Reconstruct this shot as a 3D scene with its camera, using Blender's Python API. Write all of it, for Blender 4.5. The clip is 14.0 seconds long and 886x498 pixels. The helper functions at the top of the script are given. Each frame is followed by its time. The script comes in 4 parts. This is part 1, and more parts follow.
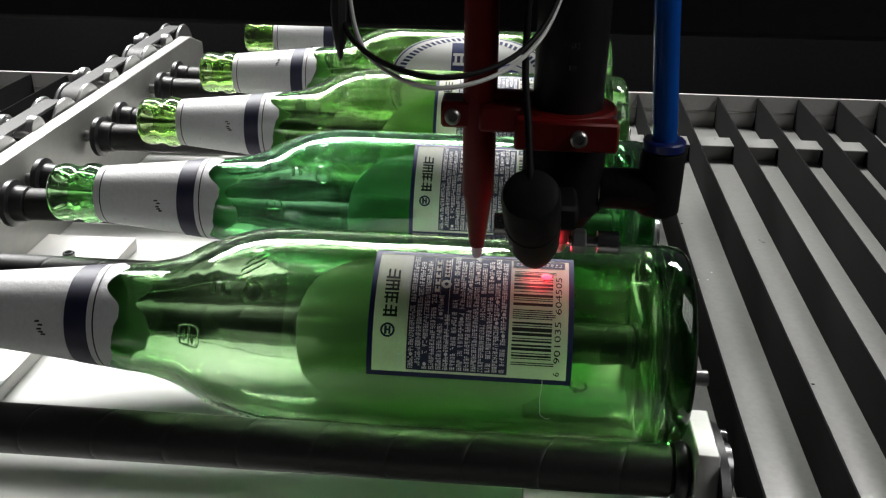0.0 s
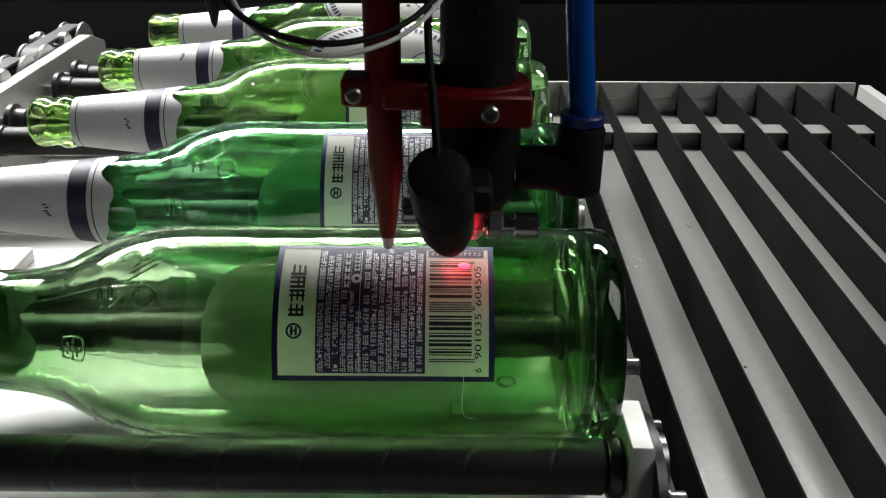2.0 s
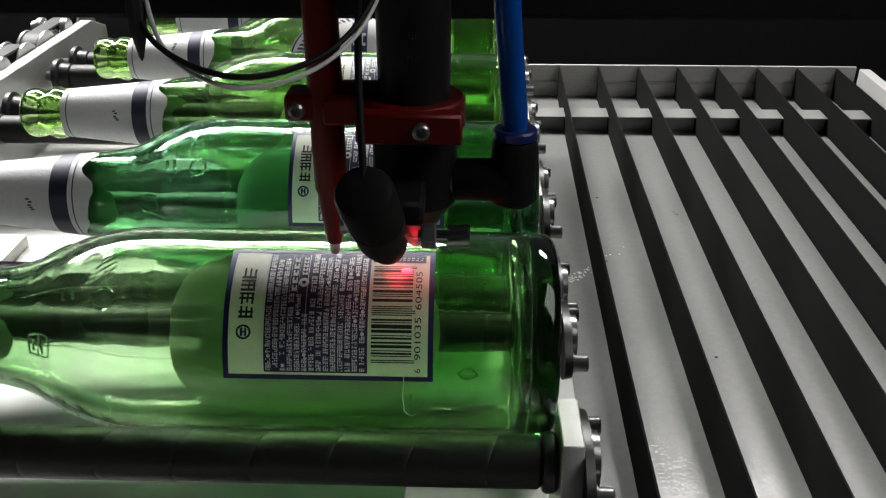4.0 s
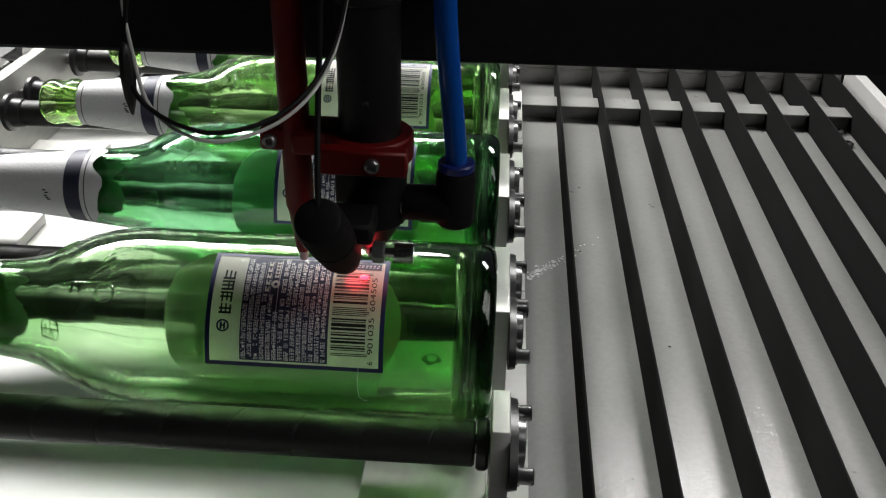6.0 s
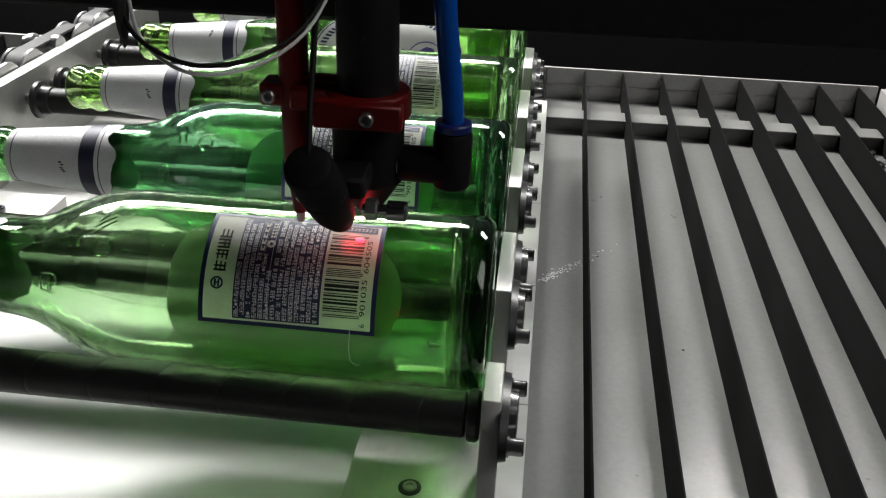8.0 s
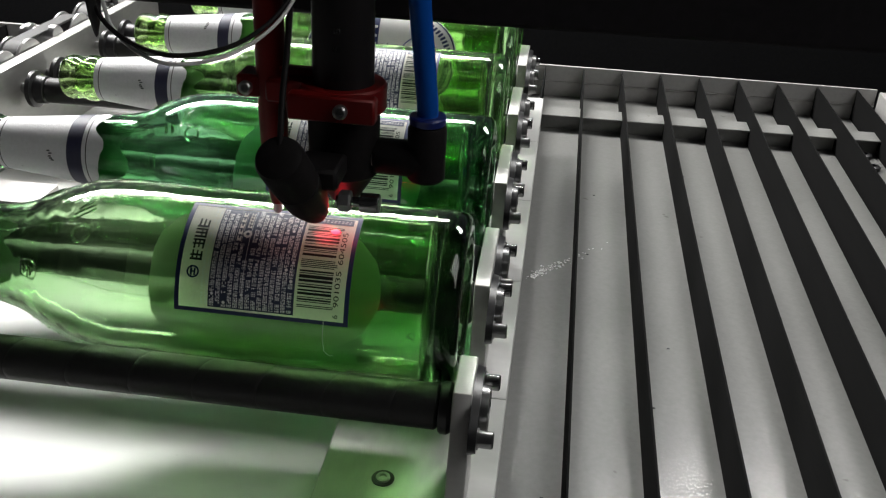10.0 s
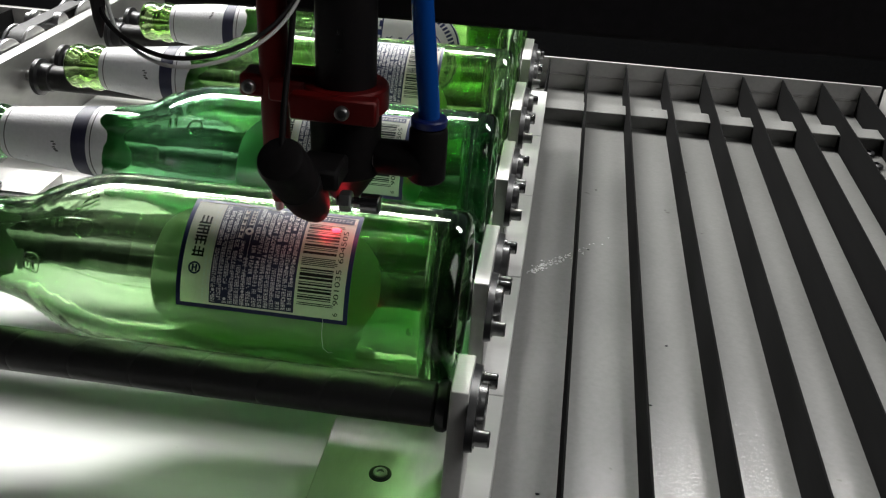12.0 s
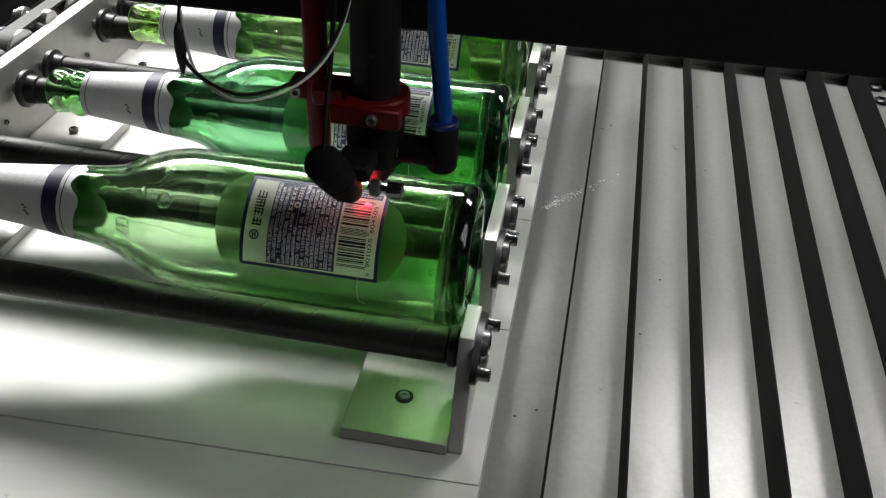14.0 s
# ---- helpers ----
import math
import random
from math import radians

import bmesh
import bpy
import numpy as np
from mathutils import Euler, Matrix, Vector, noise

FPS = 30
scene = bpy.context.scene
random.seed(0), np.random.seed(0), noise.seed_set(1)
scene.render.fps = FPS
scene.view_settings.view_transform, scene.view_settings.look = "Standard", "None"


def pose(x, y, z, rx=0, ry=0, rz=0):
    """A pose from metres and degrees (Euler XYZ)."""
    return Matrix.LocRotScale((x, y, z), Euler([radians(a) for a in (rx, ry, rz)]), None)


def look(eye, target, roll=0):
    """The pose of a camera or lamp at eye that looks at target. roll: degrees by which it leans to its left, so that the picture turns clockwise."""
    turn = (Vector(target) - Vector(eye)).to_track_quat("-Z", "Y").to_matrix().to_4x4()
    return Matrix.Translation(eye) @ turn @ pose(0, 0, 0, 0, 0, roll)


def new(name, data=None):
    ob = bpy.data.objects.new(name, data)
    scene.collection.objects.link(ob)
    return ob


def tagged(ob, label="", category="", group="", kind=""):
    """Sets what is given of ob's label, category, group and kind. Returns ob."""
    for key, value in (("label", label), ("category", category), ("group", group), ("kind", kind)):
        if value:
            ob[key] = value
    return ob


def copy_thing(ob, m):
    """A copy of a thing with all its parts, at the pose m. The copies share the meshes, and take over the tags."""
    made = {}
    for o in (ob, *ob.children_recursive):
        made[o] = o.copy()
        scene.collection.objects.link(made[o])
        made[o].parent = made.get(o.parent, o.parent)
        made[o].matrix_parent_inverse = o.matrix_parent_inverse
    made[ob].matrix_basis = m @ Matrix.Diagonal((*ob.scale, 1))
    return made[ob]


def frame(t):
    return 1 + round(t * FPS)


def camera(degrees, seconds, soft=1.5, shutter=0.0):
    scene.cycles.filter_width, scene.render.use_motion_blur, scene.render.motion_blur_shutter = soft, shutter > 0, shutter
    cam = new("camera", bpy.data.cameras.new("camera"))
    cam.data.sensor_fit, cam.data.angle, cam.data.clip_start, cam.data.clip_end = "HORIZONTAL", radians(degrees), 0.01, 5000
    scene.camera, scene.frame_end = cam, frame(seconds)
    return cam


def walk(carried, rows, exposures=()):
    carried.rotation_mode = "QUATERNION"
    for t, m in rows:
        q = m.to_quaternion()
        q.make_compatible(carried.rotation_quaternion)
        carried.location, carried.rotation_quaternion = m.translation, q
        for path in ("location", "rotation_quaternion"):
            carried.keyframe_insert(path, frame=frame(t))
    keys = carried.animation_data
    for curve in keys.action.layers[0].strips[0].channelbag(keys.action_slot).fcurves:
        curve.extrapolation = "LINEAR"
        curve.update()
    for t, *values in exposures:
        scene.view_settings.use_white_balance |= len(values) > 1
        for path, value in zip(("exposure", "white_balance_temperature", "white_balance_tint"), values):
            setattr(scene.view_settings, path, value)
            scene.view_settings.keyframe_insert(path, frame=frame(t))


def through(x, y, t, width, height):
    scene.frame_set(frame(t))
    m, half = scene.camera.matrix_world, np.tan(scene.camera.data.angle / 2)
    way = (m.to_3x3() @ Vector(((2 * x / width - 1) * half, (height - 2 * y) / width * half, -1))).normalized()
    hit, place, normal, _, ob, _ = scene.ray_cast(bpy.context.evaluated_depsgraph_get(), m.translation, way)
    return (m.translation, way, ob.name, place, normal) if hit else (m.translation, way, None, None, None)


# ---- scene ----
cam = camera(51.98, 14.0, soft=1.2)
PATH = [
    (0.0, -0.0233, -0.2951, 0.1793, 64.10, -0.76, 4.89),
    (0.5, -0.0290, -0.2769, 0.1644, 64.34, -0.44, 2.09),
    (1.0, -0.0240, -0.2807, 0.1673, 64.31, -0.25, 0.48),
    (1.5, -0.0199, -0.2777, 0.1675, 64.14, -0.32, 0.03),
    (2.0, -0.0168, -0.2754, 0.1660, 64.21, -0.42, 0.09),
    (2.5, -0.0105, -0.2749, 0.1684, 63.85, -0.19, 1.10),
    (3.0, -0.0060, -0.2749, 0.1701, 63.61, -0.08, 1.72),
    (3.5, -0.0001, -0.2764, 0.1746, 63.01, -0.33, 1.81),
    (4.0, 0.0095, -0.2821, 0.1829, 62.32, -0.19, 1.58),
    (4.2, 0.0106, -0.2839, 0.1836, 62.49, -0.41, 1.44),
    (6.3, 0.0399, -0.3197, 0.2257, 59.51, -1.44, 4.10),
    (6.5, 0.0417, -0.3219, 0.2222, 59.48, -1.48, 4.52),
    (7.0, 0.0417, -0.3223, 0.2152, 59.95, -1.65, 4.99),
    (7.5, 0.0452, -0.3284, 0.2062, 61.34, -1.72, 5.64),
    (8.0, 0.0529, -0.3244, 0.1985, 61.99, -1.84, 6.50),
    (10.5, 0.0660, -0.3273, 0.1990, 61.76, -2.71, 7.45),
    (11.0, 0.0652, -0.3291, 0.2004, 61.69, -3.04, 7.54),
    (11.5, 0.0657, -0.3290, 0.2039, 61.27, -3.06, 7.66),
    (12.0, 0.0669, -0.3256, 0.2051, 60.87, -3.15, 7.94),
    (12.5, 0.0675, -0.3287, 0.2104, 59.82, -3.08, 7.98),
    (13.0, 0.0667, -0.3280, 0.2164, 58.52, -3.46, 8.62),
    (13.5, 0.0727, -0.3331, 0.2325, 55.62, -3.04, 9.52),
    (14.0, 0.0819, -0.3713, 0.2799, 53.56, -2.38, 10.35),
]
walk(cam, [(t, pose(x, y, z, rx, ry, rz)) for t, x, y, z, rx, ry, rz in PATH], exposures=((0.0, 0.23), (4.2, 0.23), (6.4, 0.15), (14.0, 0.14)))

# ---- light ----
world = bpy.data.worlds.new("dark_workshop")
scene.world = world
world.use_nodes = True
world.node_tree.nodes["Background"].inputs[0].default_value = (0.55, 0.6, 0.65, 1)
world.node_tree.nodes["Background"].inputs[1].default_value = 0.10


def strip_lamp(name, place, aim, length, width, watts, colour):
    data = bpy.data.lights.new(name, "AREA")
    data.shape, data.size, data.size_y = "RECTANGLE", length, width
    data.energy, data.color = watts, colour
    ob = new(name, data)
    ob.matrix_world = look(place, aim)
    return ob


# two tubes behind the machine and a dim added panel under the lid
strip_lamp("rear_tube_light", (-0.545, 0.88, 0.68), (-0.30, 0.06, -0.05), 1.10, 0.14, 34, (1.0, 0.99, 0.97))
strip_lamp("rear_tube_light", (0.50, 0.90, 0.87), (0.33, 0.06, -0.1), 0.36, 0.18, 7.8, (1.0, 0.99, 0.97))
# unseen fill panel, added to brighten the tray's side
strip_lamp("lid_panel_light", (0.74, -0.10, 0.82), (0.34, -0.02, -0.1), 0.66, 1.4, 9.0, (1.0, 1.0, 0.98))


# ---- materials ----
def nodes_of(name):
    m = bpy.data.materials.new(name)
    m.use_nodes = True
    t = m.node_tree
    return m, t, t.nodes["Principled BSDF"]


def link(t, a, b):
    t.links.new(a, b)


def surface(name, base, rough=0.5, metal=0.0, grain=120.0, vary=0.12, bump=0.05, stain=6.0, stretch=(1, 1, 1), speck=None, coat=0.0, per_piece=0.0, gloss=0.5):
    """Base colour with fine grain, broad stains, bump and roughness changes, in object metres."""
    m, t, p = nodes_of(name)
    n = t.nodes
    co = n.new("ShaderNodeTexCoord")
    mp = n.new("ShaderNodeMapping")
    mp.inputs["Scale"].default_value = stretch
    link(t, co.outputs["Object"], mp.inputs[0])
    fine, broad = n.new("ShaderNodeTexNoise"), n.new("ShaderNodeTexNoise")
    for q, s, det in ((fine, grain, 6), (broad, stain, 4)):
        q.inputs["Scale"].default_value, q.inputs["Detail"].default_value = s, det
        link(t, mp.outputs[0], q.inputs["Vector"])
    mix = n.new("ShaderNodeMath")
    mix.operation = "ADD"
    link(t, fine.outputs["Fac"], mix.inputs[0])
    link(t, broad.outputs["Fac"], mix.inputs[1])
    last = mix.outputs[0]
    if per_piece:
        info = n.new("ShaderNodeObjectInfo")
        mul = n.new("ShaderNodeMath")
        mul.operation = "MULTIPLY_ADD"
        mul.inputs[1].default_value = per_piece
        link(t, info.outputs["Random"], mul.inputs[0])
        link(t, last, mul.inputs[2])
        last = mul.outputs[0]
    ramp = n.new("ShaderNodeMapRange")
    ramp.inputs["From Min"].default_value, ramp.inputs["From Max"].default_value = 0.6, 1.4
    ramp.inputs["To Min"].default_value, ramp.inputs["To Max"].default_value = 1 - vary, 1 + vary
    link(t, last, ramp.inputs["Value"])
    col = n.new("ShaderNodeVectorMath")
    col.operation = "SCALE"
    col.inputs[0].default_value = base
    link(t, ramp.outputs[0], col.inputs["Scale"])
    out = col.outputs[0]
    if speck:
        vo = n.new("ShaderNodeTexNoise")
        vo.inputs["Scale"].default_value = speck[0]
        vo.inputs["Detail"].default_value = 2
        link(t, co.outputs["Object"], vo.inputs["Vector"])
        th = n.new("ShaderNodeMapRange")
        th.inputs["From Min"].default_value, th.inputs["From Max"].default_value = speck[1], speck[1] + 0.03
        link(t, vo.outputs["Fac"], th.inputs["Value"])
        mc = n.new("ShaderNodeMix")
        mc.data_type = "RGBA"
        mc.inputs["B"].default_value = (*speck[2], 1)
        mc.inputs[7].default_value = (*speck[2], 1)
        link(t, th.outputs[0], mc.inputs[0])
        link(t, out, mc.inputs[6])
        out = mc.outputs[2]
    link(t, out, p.inputs["Base Color"])
    rr = n.new("ShaderNodeMapRange")
    rr.inputs["From Min"].default_value, rr.inputs["From Max"].default_value = 0.3, 0.7
    rr.inputs["To Min"].default_value, rr.inputs["To Max"].default_value = max(0.02, rough * 0.82), min(1, rough * 1.18)
    link(t, broad.outputs["Fac"], rr.inputs["Value"])
    link(t, rr.outputs[0], p.inputs["Roughness"])
    p.inputs["Metallic"].default_value = metal
    p.inputs["Coat Weight"].default_value = coat
    p.inputs["Specular IOR Level"].default_value = gloss
    b = n.new("ShaderNodeBump")
    b.inputs["Strength"].default_value, b.inputs["Distance"].default_value = bump, 0.001
    link(t, fine.outputs["Fac"], b.inputs["Height"])
    link(t, b.outputs[0], p.inputs["Normal"])
    return m


def lacquer(m, weight, rough, scale, relief):
    """A clear orange-peel top coat, which breaks a lamp's reflection into glints."""
    t = m.node_tree
    p = t.nodes["Principled BSDF"]
    co = t.nodes.new("ShaderNodeTexCoord")
    peel = t.nodes.new("ShaderNodeTexNoise")
    peel.inputs["Scale"].default_value, peel.inputs["Detail"].default_value = scale, 2
    link(t, co.outputs["Object"], peel.inputs["Vector"])
    b = t.nodes.new("ShaderNodeBump")
    b.inputs["Strength"].default_value, b.inputs["Distance"].default_value = relief, 0.001
    link(t, peel.outputs["Fac"], b.inputs["Height"])
    link(t, b.outputs[0], p.inputs["Coat Normal"])
    p.inputs["Coat Weight"].default_value, p.inputs["Coat Roughness"].default_value = weight, rough


def paper(name, base, through, **more):
    """A surface that also lets some light through, as label paper does."""
    m = surface(name, base, **more)
    t = m.node_tree
    p, out = t.nodes["Principled BSDF"], t.nodes["Material Output"]
    tl = t.nodes.new("ShaderNodeBsdfTranslucent")
    link(t, p.inputs["Base Color"].links[0].from_socket, tl.inputs[0])
    mix = t.nodes.new("ShaderNodeMixShader")
    mix.inputs[0].default_value = through
    link(t, p.outputs[0], mix.inputs[1])
    link(t, tl.outputs[0], mix.inputs[2])
    link(t, mix.outputs[0], out.inputs[0])
    return m


def glass(name, tint, clear, mist=0.0, base=1.0):
    """Bottle glass: refraction with a share of straight passage, and slight waves in the wall."""
    m, t, p = nodes_of(name)
    n = t.nodes
    p.inputs["Base Color"].default_value = (*tint, 1)
    p.inputs["Transmission Weight"].default_value = 1.0
    p.inputs["Roughness"].default_value = mist
    p.inputs["IOR"].default_value = 1.5
    co = n.new("ShaderNodeTexCoord")
    # tint ramp: thick heel and lip deeper; dark neck is the wrap's shade, painted
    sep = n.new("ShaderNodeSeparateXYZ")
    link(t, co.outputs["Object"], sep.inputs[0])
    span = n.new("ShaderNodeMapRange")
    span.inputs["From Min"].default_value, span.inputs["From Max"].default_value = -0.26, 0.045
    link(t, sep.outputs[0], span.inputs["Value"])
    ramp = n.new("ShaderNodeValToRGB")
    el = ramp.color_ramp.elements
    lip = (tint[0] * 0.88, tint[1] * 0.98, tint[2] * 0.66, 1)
    # heel tint also carries the darkness of light bent away in the base
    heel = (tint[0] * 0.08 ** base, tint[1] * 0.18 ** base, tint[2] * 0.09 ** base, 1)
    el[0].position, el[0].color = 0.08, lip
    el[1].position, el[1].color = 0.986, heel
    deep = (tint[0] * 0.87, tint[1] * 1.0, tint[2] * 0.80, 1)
    # neck darkened in colour for the light the paper wrap blocks
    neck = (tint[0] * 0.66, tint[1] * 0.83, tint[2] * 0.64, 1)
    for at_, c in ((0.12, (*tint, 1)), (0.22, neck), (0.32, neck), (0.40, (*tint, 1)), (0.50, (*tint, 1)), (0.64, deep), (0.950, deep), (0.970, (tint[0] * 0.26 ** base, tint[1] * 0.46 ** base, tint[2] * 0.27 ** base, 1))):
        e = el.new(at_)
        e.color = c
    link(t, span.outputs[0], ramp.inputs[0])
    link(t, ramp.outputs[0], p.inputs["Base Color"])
    wave = n.new("ShaderNodeTexNoise")
    wave.inputs["Scale"].default_value, wave.inputs["Detail"].default_value = 28, 2
    link(t, co.outputs["Object"], wave.inputs["Vector"])
    b = n.new("ShaderNodeBump")
    b.inputs["Strength"].default_value, b.inputs["Distance"].default_value = 0.09, 0.004
    link(t, wave.outputs["Fac"], b.inputs["Height"])
    ripple = n.new("ShaderNodeTexNoise")
    ripple.inputs["Scale"].default_value, ripple.inputs["Detail"].default_value = 120, 3
    link(t, co.outputs["Object"], ripple.inputs["Vector"])
    b2 = n.new("ShaderNodeBump")
    b2.inputs["Strength"].default_value, b2.inputs["Distance"].default_value = 0.10, 0.0008
    link(t, ripple.outputs["Fac"], b2.inputs["Height"])
    link(t, b.outputs[0], b2.inputs["Normal"])
    link(t, b2.outputs[0], p.inputs["Normal"])
    tr = n.new("ShaderNodeBsdfTransparent")
    link(t, ramp.outputs[0], tr.inputs[0])
    mix = n.new("ShaderNodeMixShader")
    mix.inputs[0].default_value = clear
    link(t, p.outputs[0], mix.inputs[1])
    link(t, tr.outputs[0], mix.inputs[2])
    link(t, mix.outputs[0], n["Material Output"].inputs[0])
    return m


def emitter(name, colour, strength):
    m, t, p = nodes_of(name)
    p.inputs["Base Color"].default_value = (*colour, 1)
    p.inputs["Emission Color"].default_value = (*colour, 1)
    p.inputs["Emission Strength"].default_value = strength
    return m


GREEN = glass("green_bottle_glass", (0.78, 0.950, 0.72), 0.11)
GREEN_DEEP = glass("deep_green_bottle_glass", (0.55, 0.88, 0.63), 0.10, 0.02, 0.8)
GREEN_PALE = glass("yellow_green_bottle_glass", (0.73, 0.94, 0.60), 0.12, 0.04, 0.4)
PAPER = paper("label_paper", (0.86, 0.83, 0.77), 0.5, rough=0.55, grain=900, vary=0.05, bump=0.06, stain=40)
NECK_PAPER = paper("neck_foil_paper", (0.66, 0.66, 0.67), 0.03, rough=0.5, grain=500, vary=0.08, bump=0.25, stain=60, speck=(95, 0.71, (0.25, 0.24, 0.25)))
NECK_NAVY = surface("neck_navy_ink", (0.014, 0.015, 0.045), 0.5, grain=700, vary=0.3, bump=0.05)
NAVY = surface("navy_ink", (0.012, 0.022, 0.085), 0.45, grain=700, vary=0.2, bump=0.02)
TEXT_INK = surface("text_ink", (0.030, 0.038, 0.080), 0.5, grain=900, vary=0.2, bump=0.02)
BLACK_INK = surface("black_ink", (0.012, 0.012, 0.014), 0.5, grain=900, vary=0.2, bump=0.02)
FRONT_PAPER = paper("front_label_paper", (0.62, 0.62, 0.60), 0.02, rough=0.5, grain=900, vary=0.06, bump=0.06, stain=40)
OCHRE = surface("brown_print_ink", (0.22, 0.10, 0.05), 0.5, grain=900, vary=0.3, bump=0.02, stain=200)
VIOLET = surface("violet_print_ink", (0.07, 0.06, 0.24), 0.5, grain=900, vary=0.25, bump=0.02)
TINT = surface("text_panel_tint", (0.86, 0.87, 0.87), 0.55, grain=900, vary=0.06, bump=0.03)
ALU = surface("brushed_aluminium", (0.52, 0.515, 0.50), 0.45, 0.45, grain=260, vary=0.07, bump=0.06, stain=14, stretch=(1, 6, 1))
PLATE_ALU = surface("dull_aluminium_plate", (0.42, 0.42, 0.40), 0.45, 0.85, grain=260, vary=0.1, bump=0.06, stain=12, stretch=(1, 0.4, 1))
ALU_DARK = surface("turned_aluminium", (0.42, 0.42, 0.42), 0.3, 0.9, grain=300, vary=0.1, bump=0.08, stretch=(8, 1, 1))
STEEL = surface("bolt_steel", (0.27, 0.27, 0.27), 0.28, 1.0, grain=500, vary=0.15, bump=0.1)
RUBBER = surface("black_rubber_sleeve", (0.014, 0.014, 0.0135), 0.48, gloss=0.4, grain=300, vary=0.3, bump=0.12, stain=20)
BLACK_IRON = surface("black_bearing_housing", (0.014, 0.014, 0.015), 0.32, grain=300, vary=0.25, bump=0.12, stain=30)
BLACK_PLASTIC = surface("black_plastic", (0.014, 0.0125, 0.013), 0.55, gloss=0.08, grain=300, vary=0.25, bump=0.06)
BLACK_TUBE = surface("black_anodised_tube", (0.014, 0.012, 0.013), 0.45, 0.1, gloss=0.3, grain=200, vary=0.2, bump=0.05, stretch=(1, 1, 0.2))
RED = surface("dark_red_anodised_metal", (0.15, 0.005, 0.005), 0.45, 0.1, gloss=0.3, grain=250, vary=0.15, bump=0.06)
BLUE = surface("blue_polyurethane_tube", (0.004, 0.085, 0.42), 0.25, grain=120, vary=0.1, bump=0.03, stretch=(1, 1, 0.2))
BLUE_COLLAR = surface("blue_plastic_collar", (0.008, 0.02, 0.16), 0.4, grain=200, vary=0.12, bump=0.05)
BED = surface("white_bed_panel", (0.54, 0.54, 0.525), 0.42, grain=240, vary=0.05, bump=0.04, stain=9, stretch=(0.3, 1, 1), speck=(70, 0.80, (0.3, 0.29, 0.27)))
TRAY = surface("grey_painted_tray", (0.205, 0.205, 0.196), 0.42, grain=300, vary=0.12, bump=0.04, stain=7, speck=(60, 0.765, (0.09, 0.085, 0.08)))
lacquer(TRAY, 0.55, 0.012, 480, 0.27)
SLAT = surface("dark_metal_slat", (0.007, 0.007, 0.007), 0.85, 0.0, gloss=0.05, grain=240, vary=0.18, bump=0.08, stain=10, stretch=(1, 0.15, 1), per_piece=0.3)
BAR = surface("grey_steel_bar", (0.42, 0.41, 0.40), 0.5, 0.2, grain=240, vary=0.1, bump=0.06, stain=9)
CABIN = surface("black_cabin_paint", (0.013, 0.013, 0.014), 0.8, gloss=0.08, grain=200, vary=0.25, bump=0.06, stain=5)
GANTRY = surface("black_beam_paint", (0.022, 0.020, 0.022), 0.8, gloss=0.1, grain=200, vary=0.25, bump=0.05, stain=5)
BELT = surface("black_drive_belt", (0.02, 0.02, 0.02), 0.55, grain=400, vary=0.2, bump=0.15)
WHITE_WIRE = surface("white_wire_sheath", (0.62, 0.62, 0.6), 0.4, grain=300, vary=0.08, bump=0.03)
SCRATCH = surface("pale_glue_line", (0.75, 0.8, 0.72), 0.35, grain=300, vary=0.1, bump=0.1)
CRUMB = paper("glass_crumb", (0.96, 0.96, 0.96), 0.1, rough=0.15, grain=300, vary=0.05, bump=0.02)
WHITE_TIP = surface("pale_metal_tip", (0.55, 0.53, 0.52), 0.35, 0.4, grain=300, vary=0.1, bump=0.05)
LASER = emitter("red_aiming_light", (1.0, 0.06, 0.08), 5.0)
LASER_CORE = emitter("red_aiming_core", (1.0, 0.022, 0.04), 8.0)


# ---- mesh helpers ----
def part(name, bm, material, parent=None, label="", smooth=True):
    me = bpy.data.meshes.new(name)
    bmesh.ops.recalc_face_normals(bm, faces=bm.faces)
    bm.to_mesh(me)
    bm.free()
    me.materials.append(material)
    if smooth:
        me.shade_smooth()
        me.set_sharp_from_angle(angle=radians(38))
    ob = new(name, me)
    if parent:
        ob.parent = parent
    if label:
        ob["label"] = label
    return ob


def thing(name, place=(0, 0, 0), rz=0.0):
    ob = new(name)
    ob.empty_display_size = 0.01
    ob.matrix_basis = pose(*place, 0, 0, rz)
    return ob


def box(lo, hi, bevel=0.0006, bm=None, segments=1):
    made = bm or bmesh.new()
    r = bmesh.ops.create_cube(made, size=1)
    c = [(a + b) / 2 for a, b in zip(lo, hi)]
    s = [b - a for a, b in zip(lo, hi)]
    for v in r["verts"]:
        v.co = Vector((c[i] + s[i] * v.co[i] for i in range(3)))
    if bevel:
        es = list({e for v in r["verts"] for e in v.link_edges})
        bmesh.ops.bevel(made, geom=es, offset=bevel, segments=segments, affect="EDGES")
    return made


def lathe(profile, a, b, seg=32, bm=None):
    """Turned solid about the line a-b; profile: (metres along it, radius), from one end to the other."""
    made = bm or bmesh.new()
    a, b = Vector(a), Vector(b)
    q = (b - a).to_track_quat("Z", "Y").to_matrix()
    rings = []
    for s, r in profile:
        if r < 1e-6:
            rings.append([made.verts.new(a + q @ Vector((0, 0, s)))])
        else:
            rings.append([made.verts.new(a + q @ Vector((r * math.cos(2 * math.pi * i / seg), r * math.sin(2 * math.pi * i / seg), s))) for i in range(seg)])
    for p, n in zip(rings, rings[1:]):
        for i in range(seg):
            j = (i + 1) % seg
            if len(p) == 1 and len(n) == 1:
                continue
            if len(p) == 1:
                made.faces.new((p[0], n[i], n[j]))
            elif len(n) == 1:
                made.faces.new((p[i], p[j], n[0]))
            else:
                made.faces.new((p[i], p[j], n[j], n[i]))
    return made


